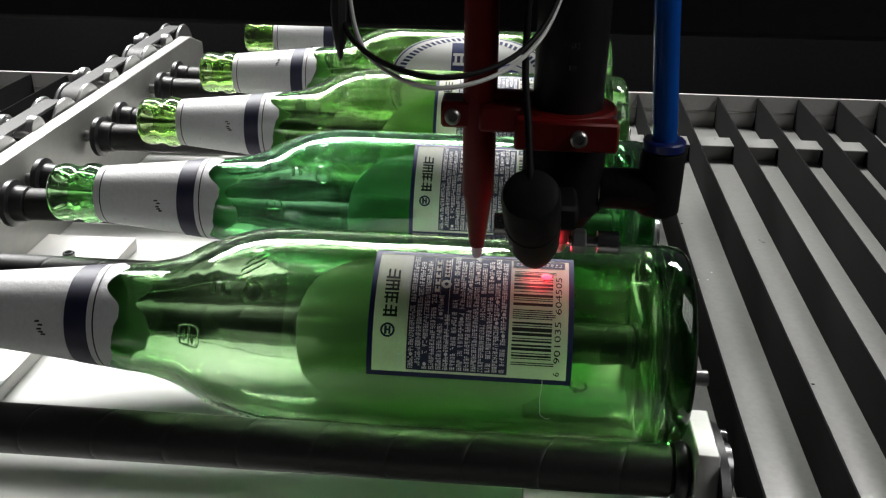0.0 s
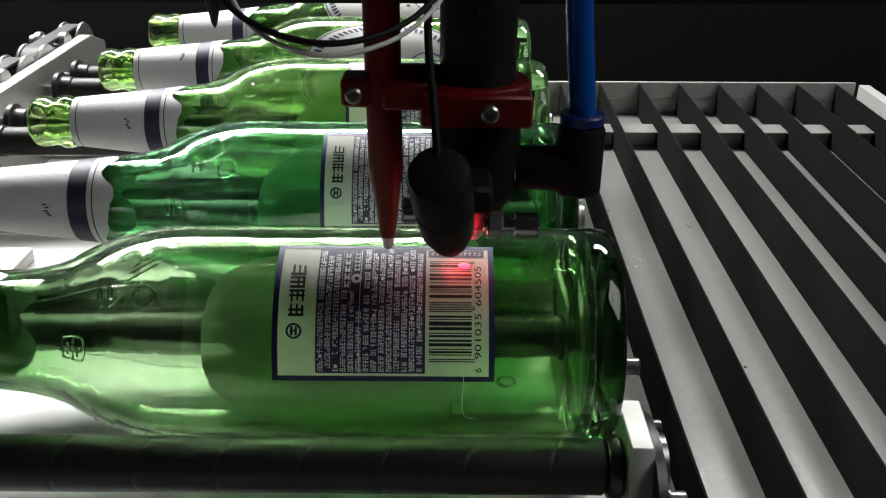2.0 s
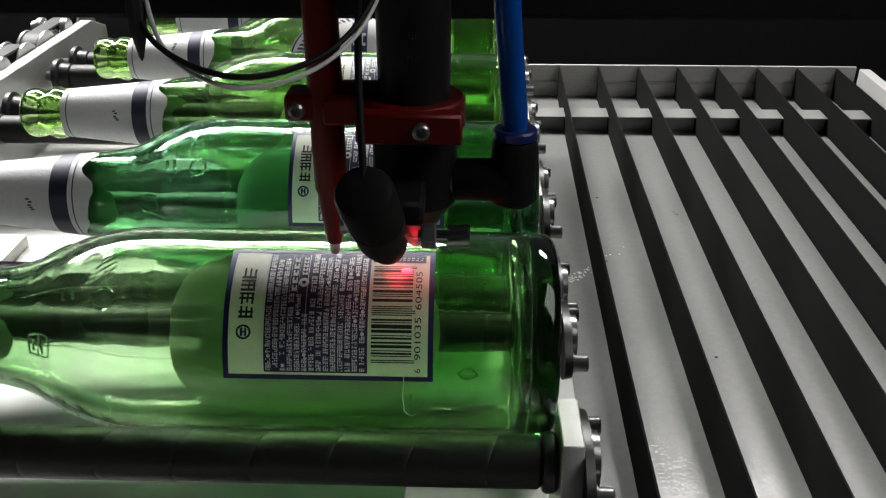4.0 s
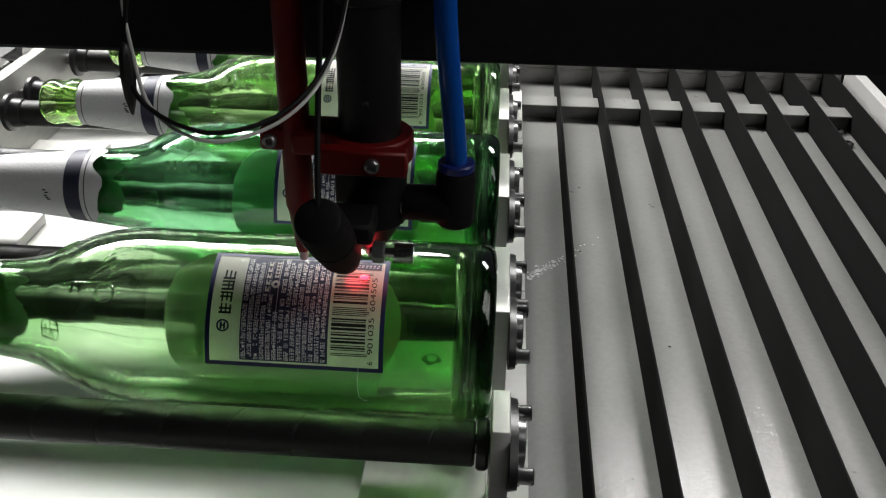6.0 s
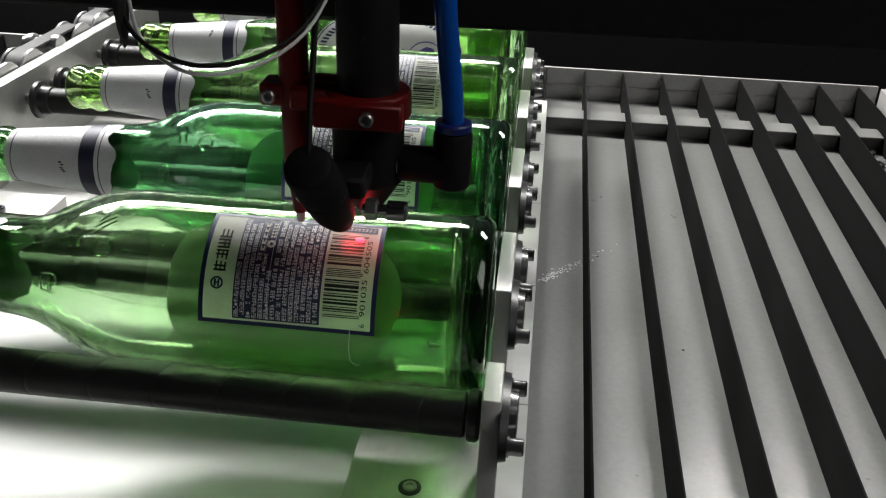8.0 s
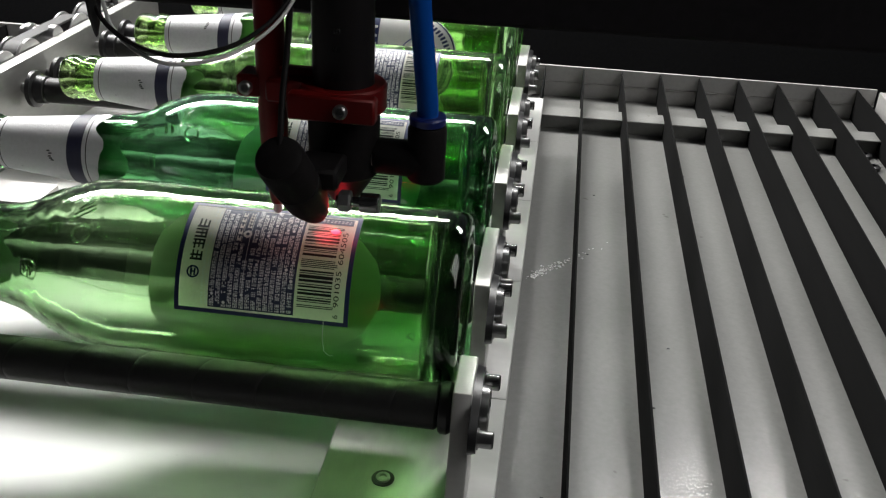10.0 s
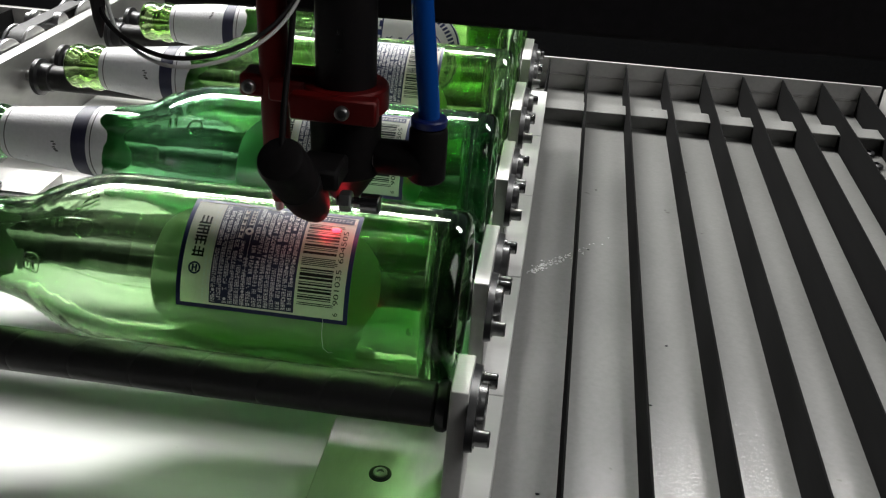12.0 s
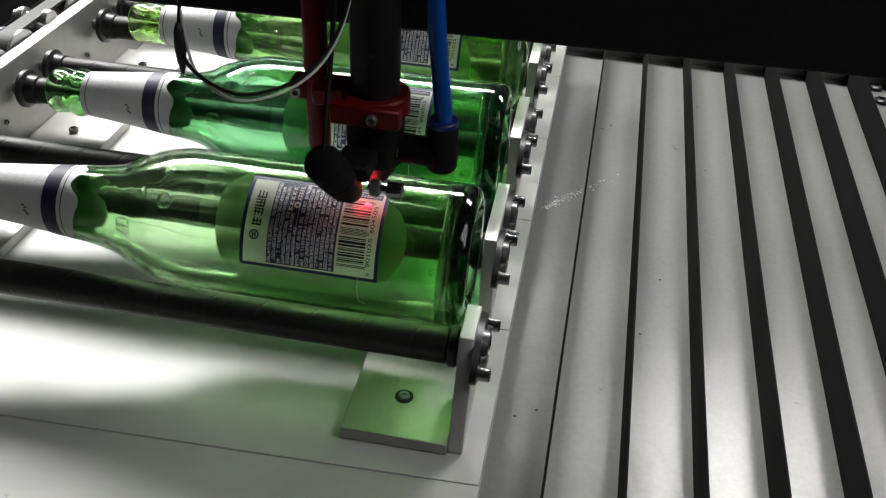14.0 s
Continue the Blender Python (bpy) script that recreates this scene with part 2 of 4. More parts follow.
def rod(a, b, r, chamfer=0.0004, seg=20, bm=None):
    h = (Vector(b) - Vector(a)).length
    c = min(chamfer, r * 0.4)
    return lathe([(0, 0), (0, r - c), (c, r), (h - c, r), (h, r - c), (h, 0)], a, b, seg, bm)


def tube_along(points, r, seg=10, steps=10):
    """A round cord through the points (Catmull-Rom)."""
    pts = [Vector(p) for p in points]
    pts = [2 * pts[0] - pts[1]] + pts + [2 * pts[-1] - pts[-2]]
    line = []
    for i in range(1, len(pts) - 2):
        p0, p1, p2, p3 = pts[i - 1:i + 3]
        for k in range(steps):
            u = k / steps
            line.append(0.5 * (2 * p1 + (p2 - p0) * u + (2 * p0 - 5 * p1 + 4 * p2 - p3) * u * u + (3 * p1 - p0 - 3 * p2 + p3) * u ** 3))
    line.append(pts[-2])
    bm, rings = bmesh.new(), []
    side = Vector((0.3, 1, 0.2))
    for i, p in enumerate(line):
        d = (line[min(i + 1, len(line) - 1)] - line[max(i - 1, 0)]).normalized()
        side = (side - d * side.dot(d)).normalized()
        up = d.cross(side)
        rings.append([bm.verts.new(p + r * (math.cos(2 * math.pi * k / seg) * side + math.sin(2 * math.pi * k / seg) * up)) for k in range(seg)])
    for a, b in zip(rings, rings[1:]):
        for k in range(seg):
            bm.faces.new((a[k], a[(k + 1) % seg], b[(k + 1) % seg], b[k]))
    bm.faces.new(rings[0])
    bm.faces.new(rings[-1])
    return bm


def cut_hex_bolt(bm, place, along, r, length):
    """A socket-head cap screw with a recessed hexagon; along: unit vector out of the head."""
    a = Vector(place)
    b = a + Vector(along) * length
    lathe([(0, 0), (0, r), (length - 0.0006, r), (length, r - 0.0006), (length, r * 0.55), (length - 0.0022, r * 0.5), (length - 0.0022, 0)], a, b, 20, bm)


# ---- cabin ----
SLAT_TURN = math.degrees(-0.0194)
TRAY_Z, SLAT_Z, BED_Z = -0.1254, -0.0926, -0.0765
X0, PITCH, FAR_Y = 0.0948, 0.0418, 0.666


def wall(name, lo, hi, material, label, category="wall"):
    return tagged(part(name, box(lo, hi, 0), material, None, smooth=False), label, category, kind="structure")


wall("floor", (-1.15, -0.95, -0.62), (1.15, 1.25, -0.60), CABIN, "dark cabin floor under the collecting tray", "floor")
wall("wall_north", (-1.15, 1.0, -0.6), (1.15, 1.03, 0.10), CABIN, "low black rear wall of the laser cabin")
wall("wall_west", (-1.15, -0.95, -0.6), (-1.12, 1.0, 0.9), CABIN, "black side wall of the laser cabin")
wall("wall_east", (1.12, -0.95, -0.6), (1.15, 1.0, 0.9), CABIN, "black side wall of the laser cabin")
wall("wall_south", (-1.15, -0.98, -0.6), (1.15, -0.95, 0.9), CABIN, "black front wall of the laser cabin")
wall("ceiling", (-1.15, -0.98, 0.9), (1.15, 0.75, 0.92), CABIN, "black lid of the laser cabin", "ceiling")

REAR_SKEW = 0.030


def askew(bm):
    """Shears the rear bars off square to the slats, to fit the camera's view."""
    for v in bm.verts:
        v.co.y += REAR_SKEW * (v.co.x - X0)


bed_frame = thing("slatted_bed", (0, 0, 0), SLAT_TURN)
tagged(bed_frame, "dark metal slats on edge over a grey collecting tray", "machine bed")
part("tray", box((-0.80, -0.75, TRAY_Z - 0.003), (0.4080, FAR_Y + 0.10, TRAY_Z), 0), TRAY, bed_frame, "grey painted sheet metal tray with dust", smooth=False)
bm = box((-0.80, FAR_Y, -0.1085), (0.4080, FAR_Y + 0.003, SLAT_Z + 0.0015), 0.0004)
askew(bm)
part("rear_bar", bm, BAR, bed_frame, "grey steel bar that holds the slat ends")
bm = box((-0.80, FAR_Y + 0.0002, TRAY_Z - 0.02), (0.4080, FAR_Y + 0.003, -0.1098), 0.0004)
box((-0.80, FAR_Y - 0.0015, -0.1096), (0.4080, FAR_Y + 0.003, -0.1087), 0.0002, bm)
askew(bm)
part("rear_ledge", bm, BAR, bed_frame, "grey steel ledge under the bar")
strip = box((-0.80, 0.5550, -0.1112), (0.4078, 0.5810, -0.1095), 0.0004)
askew(strip)
part("cross_strip", strip, TRAY, bed_frame, "grey painted strip that crosses between the slats")
web = box((-0.80, 0.5610, TRAY_Z + 0.0004), (0.4076, 0.5630, -0.1114), 0.0003)
askew(web)
part("cross_web", web, TRAY, bed_frame, "grey painted web under the cross strip")
for y in (0.527, 0.558):
    bm = lathe([(0, 0), (0, 0.0062), (0.0012, 0.0068), (0.0030, 0.0066), (0.0042, 0.0045), (0.0042, 0.0028), (0.0024, 0.0026), (0.0024, 0)], (0.3735, y, TRAY_Z + 0.0004), (0.3735, y, 1), 24)
    part("tray_screw", bm, BLACK_IRON, bed_frame, "black screw head on the tray")
part("side_rail", box((0.4082, -0.75, TRAY_Z - 0.003), (0.4195, FAR_Y + 0.003, SLAT_Z + 0.0015), 0.0008), BAR, bed_frame, "pale steel side rail")
part("side_rail", box((-0.815, -0.75, TRAY_Z - 0.003), (-0.8005, FAR_Y + 0.10, SLAT_Z + 0.004), 0.0008), BAR, bed_frame, "pale steel side rail")
for foot in ((-0.79, -0.7), (0.385, -0.7), (-0.79, 0.6), (0.385, 0.6)):
    part("bed_leg", box((foot[0] - 0.02, foot[1] - 0.02, -0.6), (foot[0] + 0.02, foot[1] + 0.02, TRAY_Z - 0.003), 0.001), CABIN, bed_frame)

# ---- fixture ----
P = 0.1181
ROLL_Z, ROLL_R = -0.0277, 0.0092
FRONT, BACK = -0.0378, 0.0440
XL, XR = -0.3165, 0.0430

fixture = thing("bottle_roller_fixture")
tagged(fixture, "aluminium bottle rotary fixture with pairs of black rubber rollers", "roller fixture")


def roller(y):
    r = thing("roller")
    r.parent = fixture
    r.location = (0, y, ROLL_Z)
    bm = bmesh.new()
    # sleeve of spirally wound rubber tape: small steps along its length
    prof, x = [(0, 0), (0, ROLL_R - 0.001), (0.001, ROLL_R), (0.003, ROLL_R)], 0.0
    length = XR - 0.006 - (XL + 0.020)
    while x < length - 0.03:
        x += 0.0265
        prof += [(x - 0.0020, ROLL_R), (x - 0.0004, ROLL_R), (x, ROLL_R - 0.00018), (x + 0.0004, ROLL_R), (x + 0.0020, ROLL_R)]
    prof += [(length - 0.003, ROLL_R), (length - 0.001, ROLL_R), (length, ROLL_R - 0.001), (length, 0)]
    lathe(prof, (XL + 0.020, 0, 0), (XR, 0, 0), 32, bm)
    for v in bm.verts:
        if XL + 0.0215 < v.co.x < XL + 0.019 + length:
            v.co.x += 0.45 * v.co.y * min(1, (v.co.x - XL - 0.021) / 0.02, (XL + 0.0195 + length - v.co.x) / 0.02)
    part("sleeve", bm, RUBBER, r, "black rubber sleeve wound in a spiral")
    part("shaft", rod((XL - 0.045, 0, 0), (XR + 0.012, 0, 0), 0.004), STEEL, r, "bright steel shaft")
    part("end_collar", lathe([(0, 0), (0, 0.0125), (0.001, 0.0135), (0.004, 0.0135), (0.005, 0.0105), (0.012, 0.0100), (0.013, 0.0085), (0.013, 0)], (XL + 0.0075, 0, 0), (XR, 0, 0), 32), BLACK_IRON, r, "shiny black collar")
    part("end_ring", lathe([(0, 0), (0, 0.0098), (0.0012, 0.0106), (0.0036, 0.0106), (0.005, 0.0095), (0.005, 0)], (XR - 0.0055, 0, 0), (XR, 0, 0), 32), BLACK_IRON, r, "black end ring")
    return r


def bearing(y):
    """Flange bearing with two cap screws on the outer face of an end plate."""
    b = thing("flange_bearing")
    b.parent = fixture
    b.location = (XR + 0.0075, y, ROLL_Z)
    bm = bmesh.new()
    out = []
    for i in range(40):
        a = 2 * math.pi * i / 40
        w = 0.0135 * math.cos(a)
        out.append((0.0245 * math.sin(a) if abs(math.sin(a)) > 0.6 else 0.0245 * math.sin(a), (0.0135 - 0.0055 * abs(math.sin(a)) ** 3) * (1 if w >= 0 else -1) * abs(math.cos(a)) ** 0.7))
    lo = [bm.verts.new((0, u, v)) for u, v in out]
    hi = [bm.verts.new((0.0032, u * 0.97, v * 0.95)) for u, v in out]
    for i in range(40):
        bm.faces.new((lo[i], lo[(i + 1) % 40], hi[(i + 1) % 40], hi[i]))
    bm.faces.new(lo)
    bm.faces.new(hi)
    part("flange", bm, BLACK_IRON, b, "black flange plate")
    part("bearing_ring", lathe([(0, 0), (0, 0.0105), (0.003, 0.0100), (0.0035, 0.0075), (0.001, 0.006), (0.001, 0)], (0.0032, 0, 0), (1, 0, 0), 28), STEEL, b, "steel bearing ring")
    for s in (-1, 1):
        bm = bmesh.new()
        lathe([(0, 0), (0, 0.0042), (0.0009, 0.0042), (0.0009, 0)], (0.0032, s * 0.0185, 0), (1, s * 0.0185, 0), 20, bm)
        cut_hex_bolt(bm, (0.0041, s * 0.0185, 0), (1, 0, 0), 0.0034, 0.0056)
        part("bolt", bm, STEEL, b, "steel socket screw")


def end_bracket(y0, y1, foot_y0, foot_y1, lean=0.0):
    """L-shaped aluminium bracket: an upright plate on a foot that is bolted to the bed."""
    b = thing("end_bracket")
    b.parent = fixture
    bm = box((XR, y0, BED_Z), (XR + 0.0075, y1, -0.0128), 0.0005)
    for v in bm.verts:
        if v.co.y < y0 + 0.002:
            v.co.y -= lean * (-0.0128 - v.co.z) / (-0.0128 - BED_Z)
    part("upright", bm, ALU, b, "aluminium end plate")
    bm = box((-0.0125, foot_y0, BED_Z), (XR - 0.0002, foot_y1, BED_Z + 0.0075), 0.0005)
    part("foot", bm, PLATE_ALU, b, "aluminium foot plate")
    # flat black disc stands in for the shaded recess round the screw
    bm = bmesh.new()
    c = (0.0148, foot_y0 + 0.0285, BED_Z + 0.0076)
    lathe([(-0.0006, 0.0050), (0.0002, 0.0049), (0.0003, 0.0044), (0.00015, 0)], c, (c[0], c[1], 1), 24, bm)
    part("counterbore", bm, BLACK_IRON, b, "dark counterbore")
    bm = bmesh.new()
    lathe([(0, 0), (0, 0.0031), (0.0008, 0.0030), (0.0010, 0.0026), (0.0010, 0.0016), (-0.0004, 0.0015), (-0.0004, 0)], (c[0], c[1], c[2] + 0.0002), (c[0], c[1], 1), 20, bm)
    part("bolt", bm, ALU_DARK, b, "bright socket screw")


end_bracket(-0.0475, -0.0212, -0.0660, 0.0, 0.0165)
ROWS_N = 4
for k in range(ROWS_N + 1):
    y = k * P
    roller(y + FRONT)
    bearing(y - 0.0360)
    if k < ROWS_N:
        roller(y + BACK)
        bearing(y + 0.0405)
        end_bracket(y + 0.0352, y + 0.0960, y + 0.0385, y + 0.0965)

# long plate that carries the driven ends
bm = bmesh.new()
prof = [(-0.30, BED_Z), (-0.30, -0.0085), (0.500, -0.0085), (0.530, -0.020), (0.530, BED_Z)]
for x in (XL - 0.010, XL):
    f = bm.faces.new([bm.verts.new((x, u, v)) for u, v in prof])
bm.faces.ensure_lookup_table()
a, b = bm.faces[0].verts[:], bm.faces[1].verts[:]
for i in range(len(prof)):
    j = (i + 1) % len(prof)
    bm.faces.new((a[i], a[j], b[j], b[i]))
bmesh.ops.bevel(bm, geom=bm.edges[:], offset=0.0006, segments=1, affect="EDGES")
part("drive_plate", bm, PLATE_ALU, fixture, "long aluminium plate that carries the driven roller ends")
for k in range(-2, 5):
    y = k * P
    for dy, dz in ((0.0035, -0.040), (0.0245, -0.046)):
        bm = bmesh.new()
        cut_hex_bolt(bm, (XL - 0.0002, y + dy, dz), (1, 0, 0), 0.0021, 0.0022)
        part("bolt", bm, STEEL, fixture, "small steel screw")
    part("standoff", lathe([(0, 0), (0, 0.0085), (0.002, 0.009), (0.005, 0.009), (0.006, 0.006), (0.020, 0.006), (0.021, 0.009), (0.025, 0.009), (0.026, 0.007), (0.030, 0.0065), (0.030, 0)], (XL - 0.0102, y + 0.003, -0.010), (XL - 1, y + 0.003, -0.010), 24), ALU_DARK, fixture, "turned aluminium standoff")
    for yy in (y + FRONT, y + BACK):
        pul = thing("pulley")
        pul.parent = fixture
        pul.location = (XL - 0.012, yy, ROLL_Z + 0.004)
        part("flange_disc", lathe([(0, 0), (0, 0.0215), (0.0012, 0.0222), (0.0022, 0.0215), (0.0022, 0)], (0, 0, 0), (-1, 0, 0), 36), ALU_DARK, pul)
        part("toothed_drum", lathe([(0, 0), (0, 0.0185), (0.0135, 0.0185), (0.0135, 0)], (-0.0023, 0, 0), (-1, 0, 0), 36), ALU_DARK, pul)
        part("flange_disc", lathe([(0, 0), (0, 0.0215), (0.0010, 0.0222), (0.0022, 0.0215), (0.0022, 0)], (-0.0160, 0, 0), (-1, 0, 0), 36), ALU_DARK, pul)
    # belt round both pulleys of one bottle
    bm, r0, r1, n = bmesh.new(), 0.0187, 0.0204, 24
    loop = []
    for i in range(n + 1):
        a = -math.pi / 2 - math.pi * i / n
        loop.append((y + FRONT + 0, a))
    for i in range(n + 1):
        loop.append((y + BACK, math.pi / 2 - math.pi * i / n))
    rings = []
    for c, a in loop:
        rings.append([bm.verts.new((x, c + r * math.cos(a), ROLL_Z + 0.004 + r * math.sin(a))) for x, r in ((XL - 0.0150, r0), (XL - 0.0150, r1), (XL - 0.0272, r1), (XL - 0.0272, r0))])
    for p, q in zip(rings, rings[1:] + rings[:1]):
        for i in range(4):
            bm.faces.new((p[i], p[(i + 1) % 4], q[(i + 1) % 4], q[i]))
    part("drive_belt", bm, BELT, fixture, "black rubber drive belt")
# feet under the driven plate
for k in range(-1, 4):
    y = k * P + 0.0605
    part("foot", box((XL + 0.0002, y - 0.030, BED_Z), (XL + 0.058, y + 0.030, BED_Z + 0.0075), 0.0005), ALU, fixture, "aluminium foot plate")
    bm = bmesh.new()
    cut_hex_bolt(bm, (XL + 0.028, y, BED_Z + 0.0076), (0, 0, 1), 0.0036, 0.0030)
    part("bolt", bm, STEEL, fixture, "steel socket screw")

# bed panels under the fixture: planks with fine joints, resting on the slats
panel = thing("bed_panel")
tagged(panel, "white panel of planks lying on the slats under the fixture", "panel")
ys = [-0.30, -0.1980, -0.0810, 0.0365, 0.1540, 0.2715, 0.3890, 0.5035]
for a, b in zip(ys, ys[1:]):
    bm = box((-0.345, a + 0.0003, SLAT_Z + 0.0002), (0.0618, b - 0.0003, BED_Z - 0.0002), 0.0004)
    for v in bm.verts:
        if v.co.x > 0:
            v.co.x += 0.008 * (v.co.y + 0.08)
        v.co.y += 0.030 * (v.co.x - 0.061)
    part("plank", bm, BED, panel)

# ---- bottles ----
R = 0.0375
OUTER = [(0.0345, 0.0), (0.0352, 0.012), (0.0385, 0.022), (0.0416, 0.0282), (0.0425, 0.0316), (0.0418, 0.0347), (0.0396, 0.0368), (0.0350, R), (0.0, R), (-0.05, R), (-0.104, R),
         (-0.1120, 0.0371), (-0.1200, 0.0358), (-0.1280, 0.0335), (-0.1360, 0.0300), (-0.1430, 0.0265), (-0.1495, 0.0240), (-0.1570, 0.0222), (-0.1700, 0.0203), (-0.1950, 0.0175),
         (-0.2180, 0.0152), (-0.2295, 0.0140), (-0.2315, 0.0145), (-0.2345, 0.0155), (-0.2375, 0.0154), (-0.2395, 0.0142), (-0.2435, 0.0134), (-0.2460, 0.0144), (-0.2500, 0.0148), (-0.2530, 0.0140), (-0.2548, 0.0122)]
INNER = [(-0.2548, 0.0100), (-0.2480, 0.0092), (-0.2300, 0.0100), (-0.1950, 0.0145), (-0.1700, 0.0176), (-0.1570, 0.0195), (-0.1495, 0.0214), (-0.1430, 0.0239), (-0.1360, 0.0274), (-0.1280, 0.0310),
         (-0.1200, 0.0334), (-0.1120, 0.0348), (-0.104, 0.0353), (-0.05, 0.0354), (0.0, 0.0352), (0.0275, 0.0347), (0.0315, 0.0332), (0.0330, 0.0295), (0.0322, 0.0210), (0.0295, 0.012), (0.0285, 0.0)]


def radius_at(x):
    for (xa, ra), (xb, rb) in zip(OUTER[8:], OUTER[9:]):
        if xb <= x <= xa:
            return rb + (ra - rb) * (x - xb) / (xa - xb)
    return R


def on_glass(x, deg, lift=0.0):
    r = radius_at(x) + lift
    return Vector((x, -r * math.cos(radians(deg)), r * math.sin(radians(deg))))


LX0, LX1, LA0, LA1 = -0.0694, 0.0, 7.6, 79.4


def label_at(u, s, lift):
    """u: 0 to 1 along the bottle, s: 0 to 1 round it."""
    return on_glass(LX0 + (LX1 - LX0) * u, LA0 + (LA1 - LA0) * s, lift)


def add_patch(bm, at, u0, u1, s0, s1, lift, nu=1, ns=1):
    grid = [[bm.verts.new(at(u0 + (u1 - u0) * i / nu, s0 + (s1 - s0) * j / ns, lift)) for j in range(ns + 1)] for i in range(nu + 1)]
    for i in range(nu):
        for j in range(ns):
            bm.faces.new((grid[i][j], grid[i + 1][j], grid[i + 1][j + 1], grid[i][j + 1]))


def ring_patch(bm, at, cu, cs, r0, r1, lift, ratio=1.45, n=28):
    a = [bm.verts.new(at(cu + r0 * math.cos(2 * math.pi * i / n), cs + r0 * ratio * math.sin(2 * math.pi * i / n), lift)) for i in range(n)]
    b = [bm.verts.new(at(cu + r1 * math.cos(2 * math.pi * i / n), cs + r1 * ratio * math.sin(2 * math.pi * i / n), lift)) for i in range(n)]
    for i in range(n):
        j = (i + 1) % n
        bm.faces.new((a[i], a[j], b[j], b[i]))


def printed_words(text, at, u, s, height_u, length_s, lift):
    """Letters laid on a curved label; they run round the bottle."""
    cu = bpy.data.curves.new("letters", "FONT")
    cu.body, cu.size = text, 1.0
    cu.resolution_u = 3
    tmp = new("letters", cu)
    bpy.context.view_layer.update()
    me = bpy.data.meshes.new_from_object(tmp.evaluated_get(bpy.context.evaluated_depsgraph_get()))
    bpy.data.objects.remove(tmp)
    bm = bmesh.new()
    bm.from_mesh(me)
    bpy.data.meshes.remove(me)
    wide = max(v.co.x for v in bm.verts)
    for v in bm.verts:
        v.co = at(u - v.co.y * height_u / 0.7, s + v.co.x / wide * length_s, lift)
    return bm


def barcode_runs(digits):
    """Bars of the 13-digit code as (start, width) in modules."""
    left = "0001101 0011001 0010011 0111101 0100011 0110001 0101111 0111011 0110111 0001011".split()
    parity = "LLLLLL LLGLGG LLGGLG LLGGGL LGLLGG LGGLLG LGGGLL LGLGLG LGLGGL LGGLGL".split()
    bits = "101"
    for d, p in zip(digits[1:7], parity[int(digits[0])]):
        c = left[int(d)]
        bits += c if p == "L" else "".join("1" if q == "0" else "0" for q in c)[::-1]
    bits += "01010"
    for d in digits[7:]:
        bits += "".join("1" if q == "0" else "0" for q in left[int(d)])
    bits += "101"
    runs, i = [], 0
    while i < len(bits):
        if bits[i] == "1":
            j = i
            while j < len(bits) and bits[j] == "1":
                j += 1
            runs.append((i, j - i))
            i = j
        i += 1
    return runs


